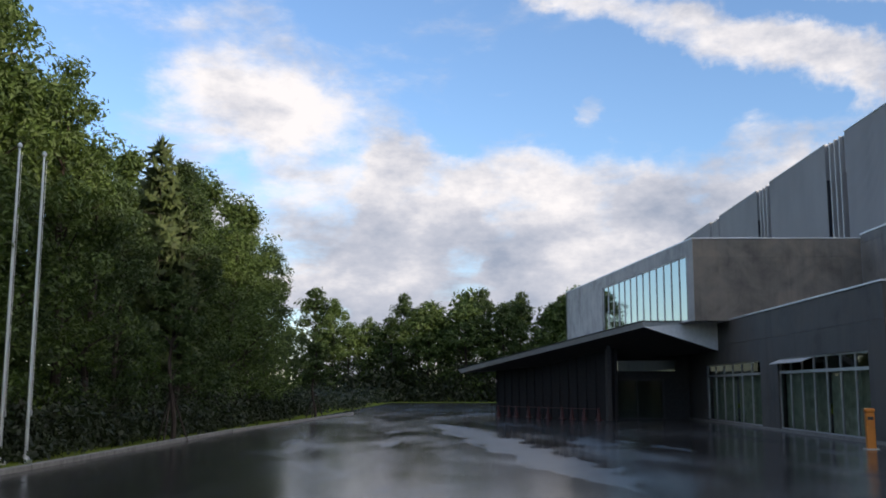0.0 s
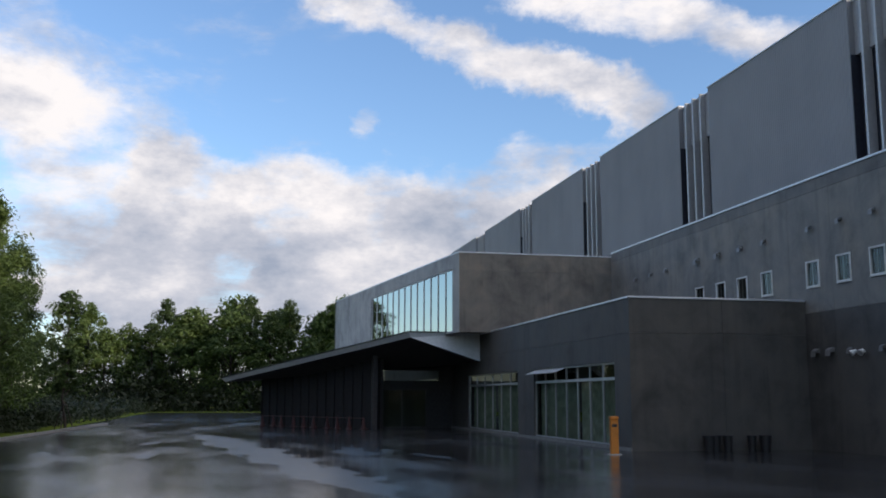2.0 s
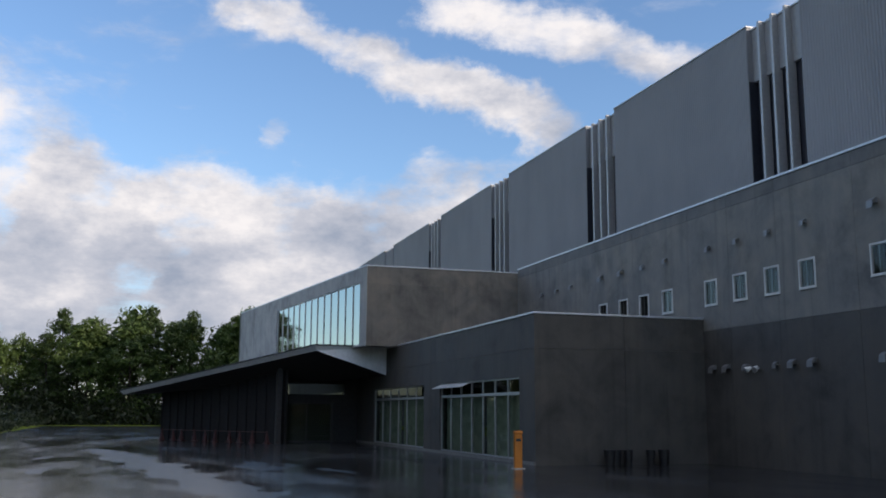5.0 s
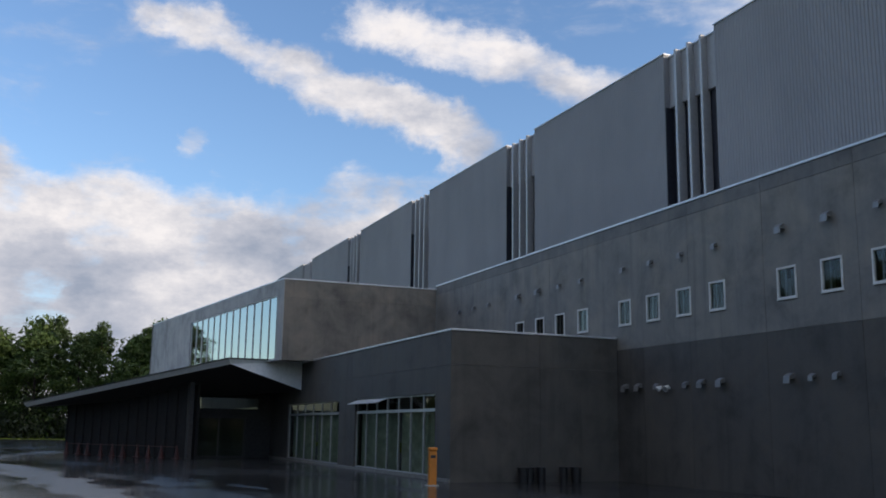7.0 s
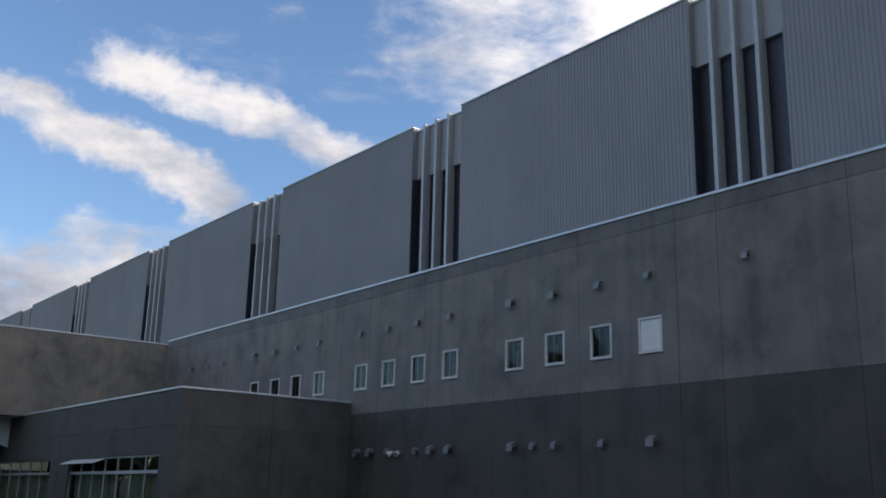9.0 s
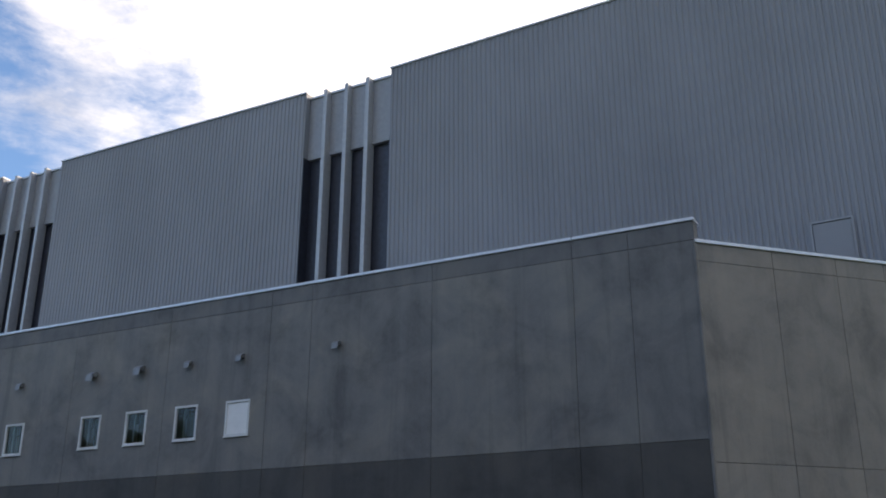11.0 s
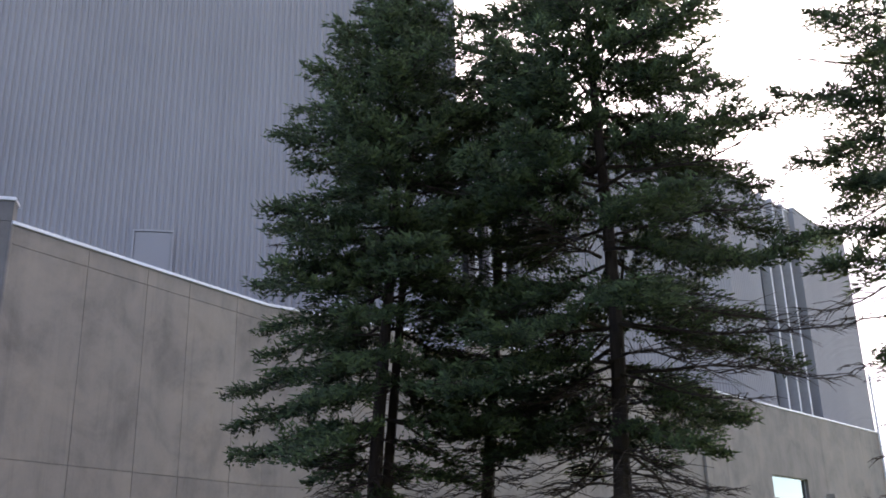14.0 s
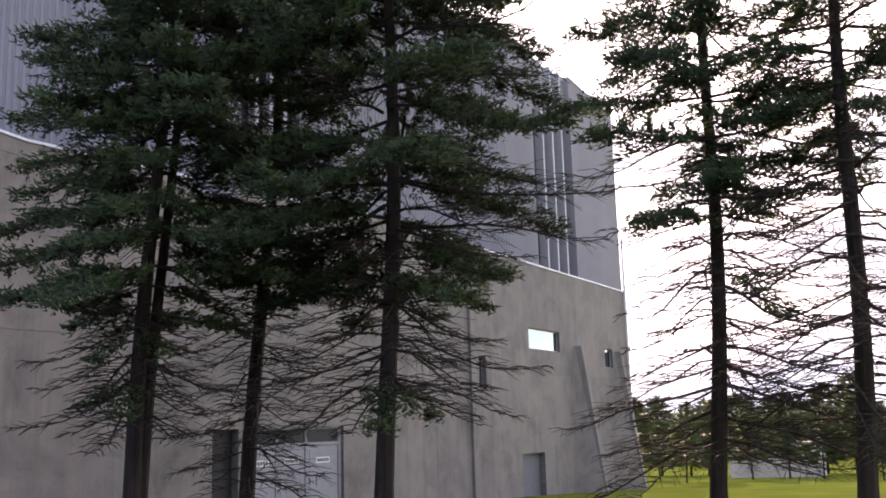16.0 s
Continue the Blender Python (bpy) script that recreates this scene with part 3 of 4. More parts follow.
for sx in (-1, 1):
    head = part("lamp_head", lathe([(0.05, 0), (0.055, 0.05), (0.10, 0.16), (0.105, 0.2)], 14), LABEL_WHITE, flood, m=pose(0.17 * sx, -0.08, 0.05, 120, 0, 20 * sx))
    part("lens", lathe([(0.088, 0.201), (0.088, 0.206)], 14), FRAME_GREY, head)

# ---- slanting wall beyond the corner, and the walls behind the spruces ----
slant_m, slant_len = facing((19.6, 4.35), (24.9, -0.95))
cast_wall(hall, slant_m, [0.02, 1.89, 3.52, 4.8, 6.4, slant_len], [-0.9, 4.2, 8.38, 8.78], 0.35, (), CONCRETE_WARM)
part("wall_coping", box(0.0, slant_len, -0.04, 0.42, 8.78, 8.86, 0.01), COPING, hall, m=slant_m)
part("corner_bead", lathe([(0.045, -0.6), (0.045, 8.76)], 10), CONCRETE_PALE, hall, "pale bead down the corner of the wall", pose(19.6, 4.35, 0))
side_m, side_len = facing((24.9, -0.95), (30.5, -12.0))
yard_m, yard_len = facing((30.5, -12.0), (45.3, -33.6))
cast_wall(hall, side_m, [0.0, 3.1, 6.95, side_len], [-1.8, 4.2, 8.78], 0.35, [(5.85, 6.8, -1.8, 1.76), (7.1, 11.15, -1.8, 1.78)], CONCRETE_WARM)
part("wall_coping", box(0, side_len, -0.04, 0.42, 8.78, 8.86, 0.01), COPING, hall, m=side_m)
cast_wall(hall, yard_m, [0.0, 4.4, 9.0, 18.6, 24.2, yard_len], [-3.2, 3.9, 8.9], 0.35,
          [(7.96, 8.6, 3.09, 4.44), (12.87, 16.4, 5.0, 5.95), (22.5, 23.7, 4.5, 5.5), (11.75, 14.1, -3.2, 0.38)], CONCRETE_PALE)
part("wall_coping", box(0, yard_len, -0.04, 0.42, 8.9, 8.98, 0.01), COPING, hall, m=yard_m)
terrace = prism([(19.9, 47.5), (19.9, 4.5), (24.95, -0.7), (30.7, -12.0), (45.2, -33.2), (48.6, -35.4), (40.0, -22.0), (35.2, -8.6), (28.4, -6.6), (28.6, 47.5)], 8.1, 8.29)
part("terrace_roof", terrace, ROOFING, hall)

# doors and windows of those walls
doors = part("service_entrance", slab(7.1, 11.15, -0.95, 1.78, 0.12, [(7.2, 8.34, -0.9, 1.2), (8.42, 9.56, -0.9, 1.2), (9.64, 11.02, -0.9, 1.2), (7.2, 8.34, 1.3, 1.7),
                                   (8.42, 9.56, 1.3, 1.7), (9.64, 11.02, 1.3, 1.7)], 0.12), DOOR_GREY, hall, "three grey steel service doors under dark transom lights", side_m)
for a, b in ((7.2, 8.34), (8.42, 9.56), (9.64, 11.02)):
    leaf = part("door_leaf", slab(a + 0.01, b - 0.01, -0.89, 1.19, 0.05, (), 0.15), DOOR_GREY, doors)
    part("upper_panel", box(a + 0.12, b - 0.12, 0.135, 0.149, 0.25, 1.08, 0.004), DOOR_GREY, leaf)
    part("lower_panel", box(a + 0.12, b - 0.12, 0.135, 0.149, -0.75, 0.1, 0.004), DOOR_GREY, leaf)
    part("door_handle", box(a + 0.10, a + 0.13, 0.08, 0.149, 0.05, 0.22), FRAME_GREY, leaf)
    c = (a + b) / 2
    sign = part("door_sign", box(c - 0.3, c + 0.3, 0.128, 0.134, 0.66, 0.84), LABEL_WHITE, leaf, "white notice with unreadable dark bars")
    bars = bmesh.new()
    for k in range(5):
        add_box(bars, c - 0.25 + k * 0.105, c - 0.17 + k * 0.105, 0.124, 0.127, 0.70, 0.80)
    part("notice_bars", bars, LABEL_INK, leaf)
    part("transom_pane", box(a, b, 0.16, 0.168, 1.3, 1.7), BLACK, doors)
# black sheet in place of the shade inside the open doorway
part("dark_doorway", slab(5.85, 6.8, -1.8, 1.76, 0.05, (), 0.3), BLACK, hall, m=side_m)
for a, b, c, d in [(12.87, 16.4, 5.0, 5.95), (22.5, 23.7, 4.5, 5.5)]:
    w = part("window", ring_frame(a, b, c, d, 0.04, 0.14, 0.2), FRAME_GREY, hall, "window that mirrors the pale sky", yard_m)
    part("pane", box(a + 0.04, b - 0.04, 0.16, 0.17, c + 0.04, d - 0.04), MIRROR, w)
slit = part("window", ring_frame(7.96, 8.6, 3.09, 4.44, 0.04, 0.2, 0.26), FRAME_GREY, hall, "narrow dark window", yard_m)
part("pane", box(8.0, 8.56, 0.22, 0.23, 3.13, 4.4), BLACK, slit)
entry = part("yard_door", slab(11.75, 14.1, -3.2, 0.38, 0.06, (), 0.28), DOOR_SLATE, hall, "slate grey door deep in a concrete opening", yard_m)
part("door_handle", box(12.0, 12.05, 0.20, 0.279, -1.3, -1.1), FRAME_GREY, entry)


def buttress(u, w):
    """A leaning concrete fin: wide below, narrow above."""
    bm = bmesh.new()
    lo = [(u, 0, -3.2), (u + w, 0, -3.2), (u + w, -1.5, -3.2), (u + w - 0.3, -1.5, -3.2)]
    hi = [(u + w - 0.35, 0, 5.4), (u + w, 0, 5.4), (u + w, -0.35, 5.4), (u + w - 0.3, -0.35, 5.4)]
    a = [bm.verts.new(v) for v in lo]
    b = [bm.verts.new(v) for v in hi]
    bm.faces.new(a[::-1])
    bm.faces.new(b)
    for i in range(4):
        bm.faces.new((a[i], a[(i + 1) % 4], b[(i + 1) % 4], b[i]))
    bmesh.ops.recalc_face_normals(bm, faces=bm.faces)
    return bm


part("buttress", buttress(17.1, 1.5), CONCRETE_PALE, hall, "leaning concrete buttress", yard_m)
part("buttress", buttress(22.7, 1.6), CONCRETE_PALE, hall, "leaning concrete buttress", yard_m)
part("pilaster", box(7.1, 7.5, -0.12, 0.0, -3.2, 8.9, 0.01), CONCRETE_PALE, hall, m=yard_m)
part("rain_pipe", lathe([(0.06, -2.5), (0.06, 12.0)], 10), COPING, hall, m=yard_m @ pose(26.0, -0.1, 0))

# ---- low wing with tall windows ----
wing = thing("low_wing", "low flat-roofed concrete wing with tall curtained windows", "building")
front_m, front_len = facing((13.0, 60.0), (13.0, 30.43))
wing_holes = [(60 - 41.0, 60 - 31.8, 0.12, 2.97), (60 - 53.0, 60 - 43.4, 0.12, 2.97)]
cast_wall(wing, front_m, [0, 6.2, 17.7, 18.4, front_len], [-0.4, 3.9, 5.06], 0.3, wing_holes, CONCRETE_DARK)
gable_m, gable_len = facing((13.0, 30.425), (19.58, 30.425))
cast_wall(wing, gable_m, [0.02, 3.4, gable_len], [-0.4, 3.9, 5.06], 0.3, (), CONCRETE_DARK)
part("coping", box(0, front_len + 0.03, -0.04, 0.36, 5.06, 5.13, 0.01), COPING, wing, m=front_m)
part("coping", box(0.33, gable_len, -0.04, 0.36, 5.06, 5.13, 0.01), COPING, wing, m=gable_m)
part("wing_roof", prism([(13.2, 60), (13.2, 30.6), (19.5, 30.6), (19.5, 60)], 4.6, 4.75), ROOFING, wing)
part("base_ledge", box(0, front_len + 0.02, -0.06, -0.002, -0.3, 0.11, 0.01), KERB, wing, m=front_m)


def tall_window(u0, u1, n, opened):
    """Glazing in n bays: tall lights below, small top lights, one of them swung open."""
    z0, z1, zt = 0.12, 2.97, 2.40
    w = (u1 - u0) / n
    lights = [(u0 + i * w + 0.028, u0 + (i + 1) * w - 0.028, z0 + 0.05, zt - 0.05) for i in range(n)]
    tops = [(a, b, zt + 0.06, z1 - 0.06) for a, b, c, d in lights]
    win = part("window", slab(u0, u1, z0, z1, 0.08, lights + tops, 0.08), FRAME_GREY, wing, "tall aluminium window with pale green curtains", front_m)
    for a, b, c, d in lights:
        part("pane", sheet_pane(a, b, 0.115, c, d), CLEAR, win).visible_shadow = False
    for i, (a, b, c, d) in enumerate(tops):
        if i in opened:
            flap = part("open_top_light", box(a, b, -0.012, 0.012, -(d - c), 0), FRAME_WHITE, win, "top light swung open outwards", pose(0, 0.05, d, -68))
        else:
            part("pane", sheet_pane(a, b, 0.115, c, d), CLEAR, win).visible_shadow = False
    folds = bmesh.new()
    k = int((u1 - u0) / 0.11)
    pts = [(u0 + (u1 - u0) * i / k, 0.34 + 0.05 * math.sin(i * 2.1) + 0.03 * math.sin(i * 0.7)) for i in range(k + 1)]
    lo = [folds.verts.new((x, y, 0.15)) for x, y in pts]
    hi = [folds.verts.new((x, y, 2.42)) for x, y in pts]
    for i in range(k):
        if (i // 5) % 9 != 8:
            folds.faces.new((lo[i], lo[i + 1], hi[i + 1], hi[i]))
    part("curtain", folds, CURTAIN, win, "pale green curtain in folds")
    part("room_lining", slab(u0 - 0.2, u1 + 0.2, 0, 3.4, 0.1, (), 2.6), UNLIT_ROOM, win)


tall_window(60 - 41.0, 60 - 31.8, 7, (0, 1, 2))
tall_window(60 - 53.0, 60 - 43.4, 6, ())

# ---- upper block with the glazed front ----
lobby = thing("glazed_block", "concrete block with a band of tall mirroring glass above a canopy", "building")
glaze_m, glaze_len = facing((7.9, 75.5), (11.3, 48.0))
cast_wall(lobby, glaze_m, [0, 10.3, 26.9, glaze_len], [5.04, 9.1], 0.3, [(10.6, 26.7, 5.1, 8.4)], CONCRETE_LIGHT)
flank_m, flank_len = facing((11.3, 47.99), (19.58, 47.99))
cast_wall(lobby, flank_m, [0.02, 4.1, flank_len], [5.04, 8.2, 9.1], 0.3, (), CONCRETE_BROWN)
part("coping", box(0, glaze_len + 0.02, -0.04, 0.36, 9.1, 9.17, 0.01), COPING, lobby, m=glaze_m)
part("coping", box(0.33, flank_len, -0.04, 0.36, 9.1, 9.17, 0.01), COPING, lobby, m=flank_m)
part("block_roof", prism([(8.2, 75.4), (11.6, 48.2), (19.5, 48.2), (19.5, 75.4)], 8.5, 8.65), ROOFING, lobby)
end2_m, end2_len = facing((19.5, 75.5), (7.9, 75.5))
part("rear_wall", slab(0, end2_len, -0.4, 9.1, 0.3), CONCRETE, lobby, m=end2_m)
bay_w = 16.1 / 13
lights = [(10.6 + i * bay_w + 0.024, 10.6 + (i + 1) * bay_w - 0.024, 5.16, 8.34) for i in range(13)]
band = part("glass_band", slab(10.6, 26.7, 5.1, 8.4, 0.1, lights, 0.05), FRAME_WHITE, lobby, "band of tall panes mirroring sky and trees", glaze_m)
for a, b, c, d in lights:
    part("pane", box(a, b, 0.09, 0.1, c, d), MIRROR, band)
# storey under the canopy: raking glazed front and a recessed entrance
shop_m, shop_len = facing((1.92, 65.1), (8.1, 54.2))


def raking(u0, u1, y0, y1, z0, grow=0.0):
    """A post or panel whose head follows the canopy's slope."""
    bm = add_box(bmesh.new(), u0, u1, y0, y1, z0, 1.0)
    for v in bm.verts:
        if v.co.z > 0.99:
            v.co.z = 2.98 + (4.4 - 2.98) * v.co.x / shop_len - grow
    return bm


# plain panel and mullions without panes, near-black for the shade under the canopy
shop = part("entrance_glazing", raking(0, shop_len, 0.3, 0.4, -0.3), SHADED_FRONT, lobby, "glazed front under the canopy, shade put into its colour", shop_m)
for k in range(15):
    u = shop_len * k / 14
    part("mullion", raking(max(0, u - 0.035), min(shop_len, u + 0.035), 0.2, 0.3, -0.3), SHADED_FRONT, shop)
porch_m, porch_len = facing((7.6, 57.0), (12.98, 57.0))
# porch walls take the soffit's colour, so their shade is painted in
porch = part("porch_wall", slab(0, porch_len, -0.3, 4.0, 0.25, [(0.9, 3.9, -0.3, 2.3), (0.9, 4.6, 2.75, 3.35)]), UNDER_CANOPY, lobby, "recessed entrance wall, shade put into its colour", porch_m)
part("entrance_door", slab(0.9, 3.9, 0, 2.3, 0.06, [(0.98, 2.36, 0.08, 2.2), (2.44, 3.82, 0.08, 2.2)], 0.1), BLACK, porch)
part("door_pane", sheet_pane(0.98, 2.36, 0.12, 0.08, 2.2), CLEAR, porch)
part("door_pane", sheet_pane(2.44, 3.82, 0.12, 0.08, 2.2), CLEAR, porch)
part("clerestory_pane", sheet_pane(0.9, 4.6, 0.1, 2.75, 3.35), MIRROR, porch, "clerestory glass mirroring the trees")
part("room_lining", slab(0, porch_len, -0.3, 4.0, 0.1, (), 2.0), UNLIT_ROOM, porch)
side2_m, side2_len = facing((8.1, 54.2), (8.15, 57.0))
part("porch_side", slab(0, side2_len, -0.3, 4.1, 0.25), UNDER_CANOPY, lobby, m=side2_m)


def build_canopy():
    """A thin-edged wing of a roof: flat on top, its belly falling towards the wall."""
    bm = bmesh.new()
    top = [(9.06, 49.9, 5.12), (12.98, 50.3, 5.14), (12.98, 52, 5.14), (7.7, 75.2, 4.2), (-0.45, 66.0, 2.98)]
    low = [(9.2, 50.1, 4.86), (12.98, 50.3, 3.66), (12.98, 52, 3.66), (7.7, 75.2, 3.3), (-0.25, 66.0, 2.76)]
    a = [bm.verts.new(v) for v in top]
    b = [bm.verts.new(v) for v in low]
    n = len(a)
    bm.faces.new(a)
    under = bm.faces.new(b[::-1])
    for i in range(n):
        bm.faces.new((b[i], b[(i + 1) % n], a[(i + 1) % n], a[i]))
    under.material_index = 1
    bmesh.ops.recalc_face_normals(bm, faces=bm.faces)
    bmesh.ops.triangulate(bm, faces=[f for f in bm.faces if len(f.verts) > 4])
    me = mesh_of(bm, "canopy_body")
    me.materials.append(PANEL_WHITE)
    me.materials.append(UNDER_CANOPY)
    return me


canopy = thing("entrance_canopy", "wedge-shaped entrance canopy with pale fascia and soffit coloured dark for shade", "canopy")
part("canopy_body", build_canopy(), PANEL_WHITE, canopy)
edge = bmesh.new()
for p, q in (((9.06, 49.9, 5.12), (-0.45, 66.0, 2.98)), ((9.06, 49.9, 5.12), (12.98, 50.3, 5.14))):
    d = (Vector(q) - Vector(p))
    side = Vector((-d.y, d.x, 0)).normalized() * 0.05
    vs = [edge.verts.new(Vector(e) + side * s + Vector((0, 0, z))) for e in (p, q) for s in (-1, 1) for z in (0.002, 0.06)]
    for f in ((0, 1, 3, 2), (4, 6, 7, 5), (0, 4, 5, 1), (2, 3, 7, 6), (0, 2, 6, 4), (1, 5, 7, 3)):
        edge.faces.new([vs[i] for i in f])
part("edge_trim", edge, BLACK, canopy, "dark metal edge trim")

# ---- trees ----


def tube_rows(points, radii, sides, verts, faces):
    """Adds a tapered tube along points to the lists."""
    base = len(verts)
    pts = [Vector(p) for p in points]
    for i, (p, r) in enumerate(zip(pts, radii)):
        d = (pts[min(i + 1, len(pts) - 1)] - pts[max(i - 1, 0)]).normalized()
        a = d.orthogonal().normalized()
        b = d.cross(a)
        for k in range(sides):
            t = 2 * math.pi * k / sides
            verts.append(tuple(p + (a * math.cos(t) + b * math.sin(t)) * r))
    for i in range(len(pts) - 1):
        for k in range(sides):
            n = (k + 1) % sides
            faces.append((base + i * sides + k, base + i * sides + n, base + (i + 1) * sides + n, base + (i + 1) * sides + k))


def raw_mesh(name, verts, faces, mat):
    me = bpy.data.meshes.new(name)
    me.from_pydata(verts, [], faces)
    me.materials.append(mat)
    return me


def shoots_mesh(name, p, d, length, width, mat, up=None):
    """Many small pointed shoots: p and d are arrays of roots and directions."""
    n = len(p)
    rng = np.random.default_rng(n)
    d = d / np.linalg.norm(d, axis=1, keepdims=True)
    r = rng.normal(size=(n, 3))
    a = np.cross(d, r)
    a /= np.linalg.norm(a, axis=1, keepdims=True)
    b = np.cross(d, a)
    w = width[:, None]
    v = np.stack([p + a * w, p + (-0.5 * a + 0.87 * b) * w, p + (-0.5 * a - 0.87 * b) * w, p + d * length[:, None]], 1).reshape(-1, 3)
    f = np.array([(0, 1, 3), (1, 2, 3), (2, 0, 3)])
    faces = (f[None] + (np.arange(n) * 4)[:, None, None]).reshape(-1, 3)
    me = raw_mesh(name, v.tolist(), faces.tolist(), mat)
    if up is not None:
        # soft shading: each shoot takes the lie of the bough that carries it
        soft = up + 0.45 * d + 0.35 * rng.normal(size=(n, 3))
        soft /= np.linalg.norm(soft, axis=1, keepdims=True)
        me.normals_split_custom_set_from_vertices(np.repeat(soft, 4, 0).tolist())
    return me


def spruce(seed, height, radius, bare, full=1.0, twin=False, lean=(0.0, 0.0), twigs=True, density=5.2, shoot=0.10, fat=0.0165, mats=None):
    """Trunk, wood and needles of one spruce. bare: height under which most boughs are dead sticks; full: how thick the crown is."""
    rnd = random.Random(seed)
    wood_v, wood_f, stem_v, stem_f = [], [], [], []
    P, D, L, U = [], [], [], []

    def axis(z):
        t = z / height
        return Vector((lean[0] * t + 0.06 * math.sin(z * 0.7 + seed), lean[1] * t + 0.06 * math.cos(z * 0.6 + seed), z))

    girth = height * 0.0098
    zs = [height * i / 14 for i in range(15)]
    tube_rows([axis(z) - Vector((0, 0, 0.3 if z == 0 else 0)) for z in zs], [girth * (1.25 if z == 0 else 1) * max(0.0, 1 - z / height) ** 0.8 + 0.012 for z in zs], 9, stem_v, stem_f)
    if twin:
        tube_rows([axis(z) + Vector((0.05 + 0.10 * min(1, z / 4), -0.10 - 0.12 * min(1, z / 4), -0.3 if z == 0 else 0)) for z in zs[:11]],
                  [girth * 0.75 * max(0.0, 1 - z / height) ** 0.8 + 0.01 for z in zs[:11]], 9, stem_v, stem_f)
    z = max(1.0, bare * (0.5 if full > 0.75 else 0.25))
    while z < height * 0.985:
        t = z / height
        count = (rnd.choice((5, 6, 6)) if full > 0.75 else 5) if t < 0.93 else 5
        turn = rnd.uniform(0, 6.28)
        for k in range(count):
            az = turn + 6.283 * k / count + rnd.uniform(-0.3, 0.3)
            left = height - z
            reach = min(0.62 * left + 0.08, (0.64 + 0.05 * left) * radius) * rnd.uniform(0.76 if full > 0.75 else 0.62, 1.0) + 0.08
            if z < bare:
                reach *= rnd.uniform(0.38, 0.72) if full > 0.75 else rnd.uniform(0.5, 1.0)
            rise = 0.75 * (max(t, 0.3) - 0.38) + rnd.uniform(-0.12, 0.12)
            zz = z + rnd.uniform(-0.08, 0.08)
            out = Vector((math.cos(az), math.sin(az), 0))
            side = Vector((-out.y, out.x, 0))
            root = axis(zz)
            droop = (0.24 + 0.26 * (1 - t)) * reach

            def along(s):
                return root + out * (reach * s) + Vector((0, 0, rise * reach * s - droop * (s * s) * 1.2 + droop * 0.75 * s ** 4)) + side * (0.07 * reach * math.sin(s * 3 + az * 5)) + Vector((0, 0, 0.03 * reach * math.sin(s * 7 + az * 9)))

            live = rnd.random() < ((0.10 if full > 0.75 else 0.02) if zz < bare * 0.8 else 0.45 if zz < bare else full)
            if live and zz < bare * 0.8:
                reach *= 0.55
            r0 = 0.009 + 0.008 * reach if live else 0.008 + 0.0075 * reach
            pts = [along(i / 5) for i in range(6)]
            tube_rows(pts, [r0 * (1 - 0.8 * i / 5) for i in range(6)], 4, wood_v, wood_f)
            start = 0.14 if t < 0.75 else 0.05
            lift = Vector((0, 0, 0.8))
            n = max(3, int(reach / 0.15))
            for i in range(n):
                s = start + (1 - start) * (i + rnd.random() * 0.6) / n
                if s > 0.99:
                    continue
                p = along(s)
                for sg in (-1, 1):
                    tl = (0.33 * reach * (1.12 - s) + 0.15) * rnd.uniform(0.7, 1.25)
                    td = (out * rnd.uniform(0.55, 0.95) + side * sg * rnd.uniform(0.5, 0.9) + Vector((0, 0, rnd.uniform(-0.30, 0.16)))).normalized()
                    tip = p + td * tl + Vector((0, 0, -0.10 * tl))
                    if twigs and (not live or i % 2):
                        mid = p + td * tl * 0.5 + Vector((0, 0, 0.05 * tl))
                        tube_rows([p, mid, tip], [0.0085, 0.0065, 0.0035], 3, wood_v, wood_f)
                        if not live and rnd.random() < 0.6:
                            fork = mid + (td * 0.6 + side * sg * rnd.uniform(-0.8, 0.8) + Vector((0, 0, rnd.uniform(-0.5, 0.2)))).normalized() * tl * 0.5
                            tube_rows([mid, fork], [0.0045, 0.0025], 3, wood_v, wood_f)
                    if live:
                        m = max(2, int(tl / 0.062 * density))
                        for q in range(m):
                            u = (q + rnd.random()) / m
                            e = td * rnd.uniform(0.5, 1.0) + Vector((rnd.gauss(0, 0.4), rnd.gauss(0, 0.4), rnd.gauss(0.12, 0.26)))
                            P.append(p.lerp(tip, u) + Vector((rnd.gauss(0, 0.03), rnd.gauss(0, 0.03), rnd.gauss(0.0, 0.045))))
                            D.append(e)
                            U.append(lift + out * (0.9 * s) + side * (sg * 0.5 * u))
                            L.append(shoot * rnd.uniform(0.55, 1.2))
            if live:
                for q in range(int(7 * density)):
                    P.append(along(rnd.uniform(0.8, 1.0)))
                    D.append(out + Vector((rnd.gauss(0, 0.5), rnd.gauss(0, 0.5), rnd.gauss(0.05, 0.35))))
                    U.append(lift + out)
                    L.append(shoot * rnd.uniform(0.6, 1.2))
        z += ((0.50 if full > 0.75 else 0.58) - 0.24 * t) * height / 11 * rnd.uniform(0.8, 1.2) * (0.55 if z < bare else 1.0)
    for q in range(26):
        P.append(axis(height * rnd.uniform(0.965, 1.0)))
        D.append(Vector((rnd.gauss(0, 0.5), rnd.gauss(0, 0.5), rnd.uniform(0.3, 1.2))))
        U.append(Vector((rnd.gauss(0, 0.5), rnd.gauss(0, 0.5), 0.6)))
        L.append(shoot * rnd.uniform(0.6, 1.3))
    L = np.array(L)
    bark, needle = mats or (BARK, NEEDLE)
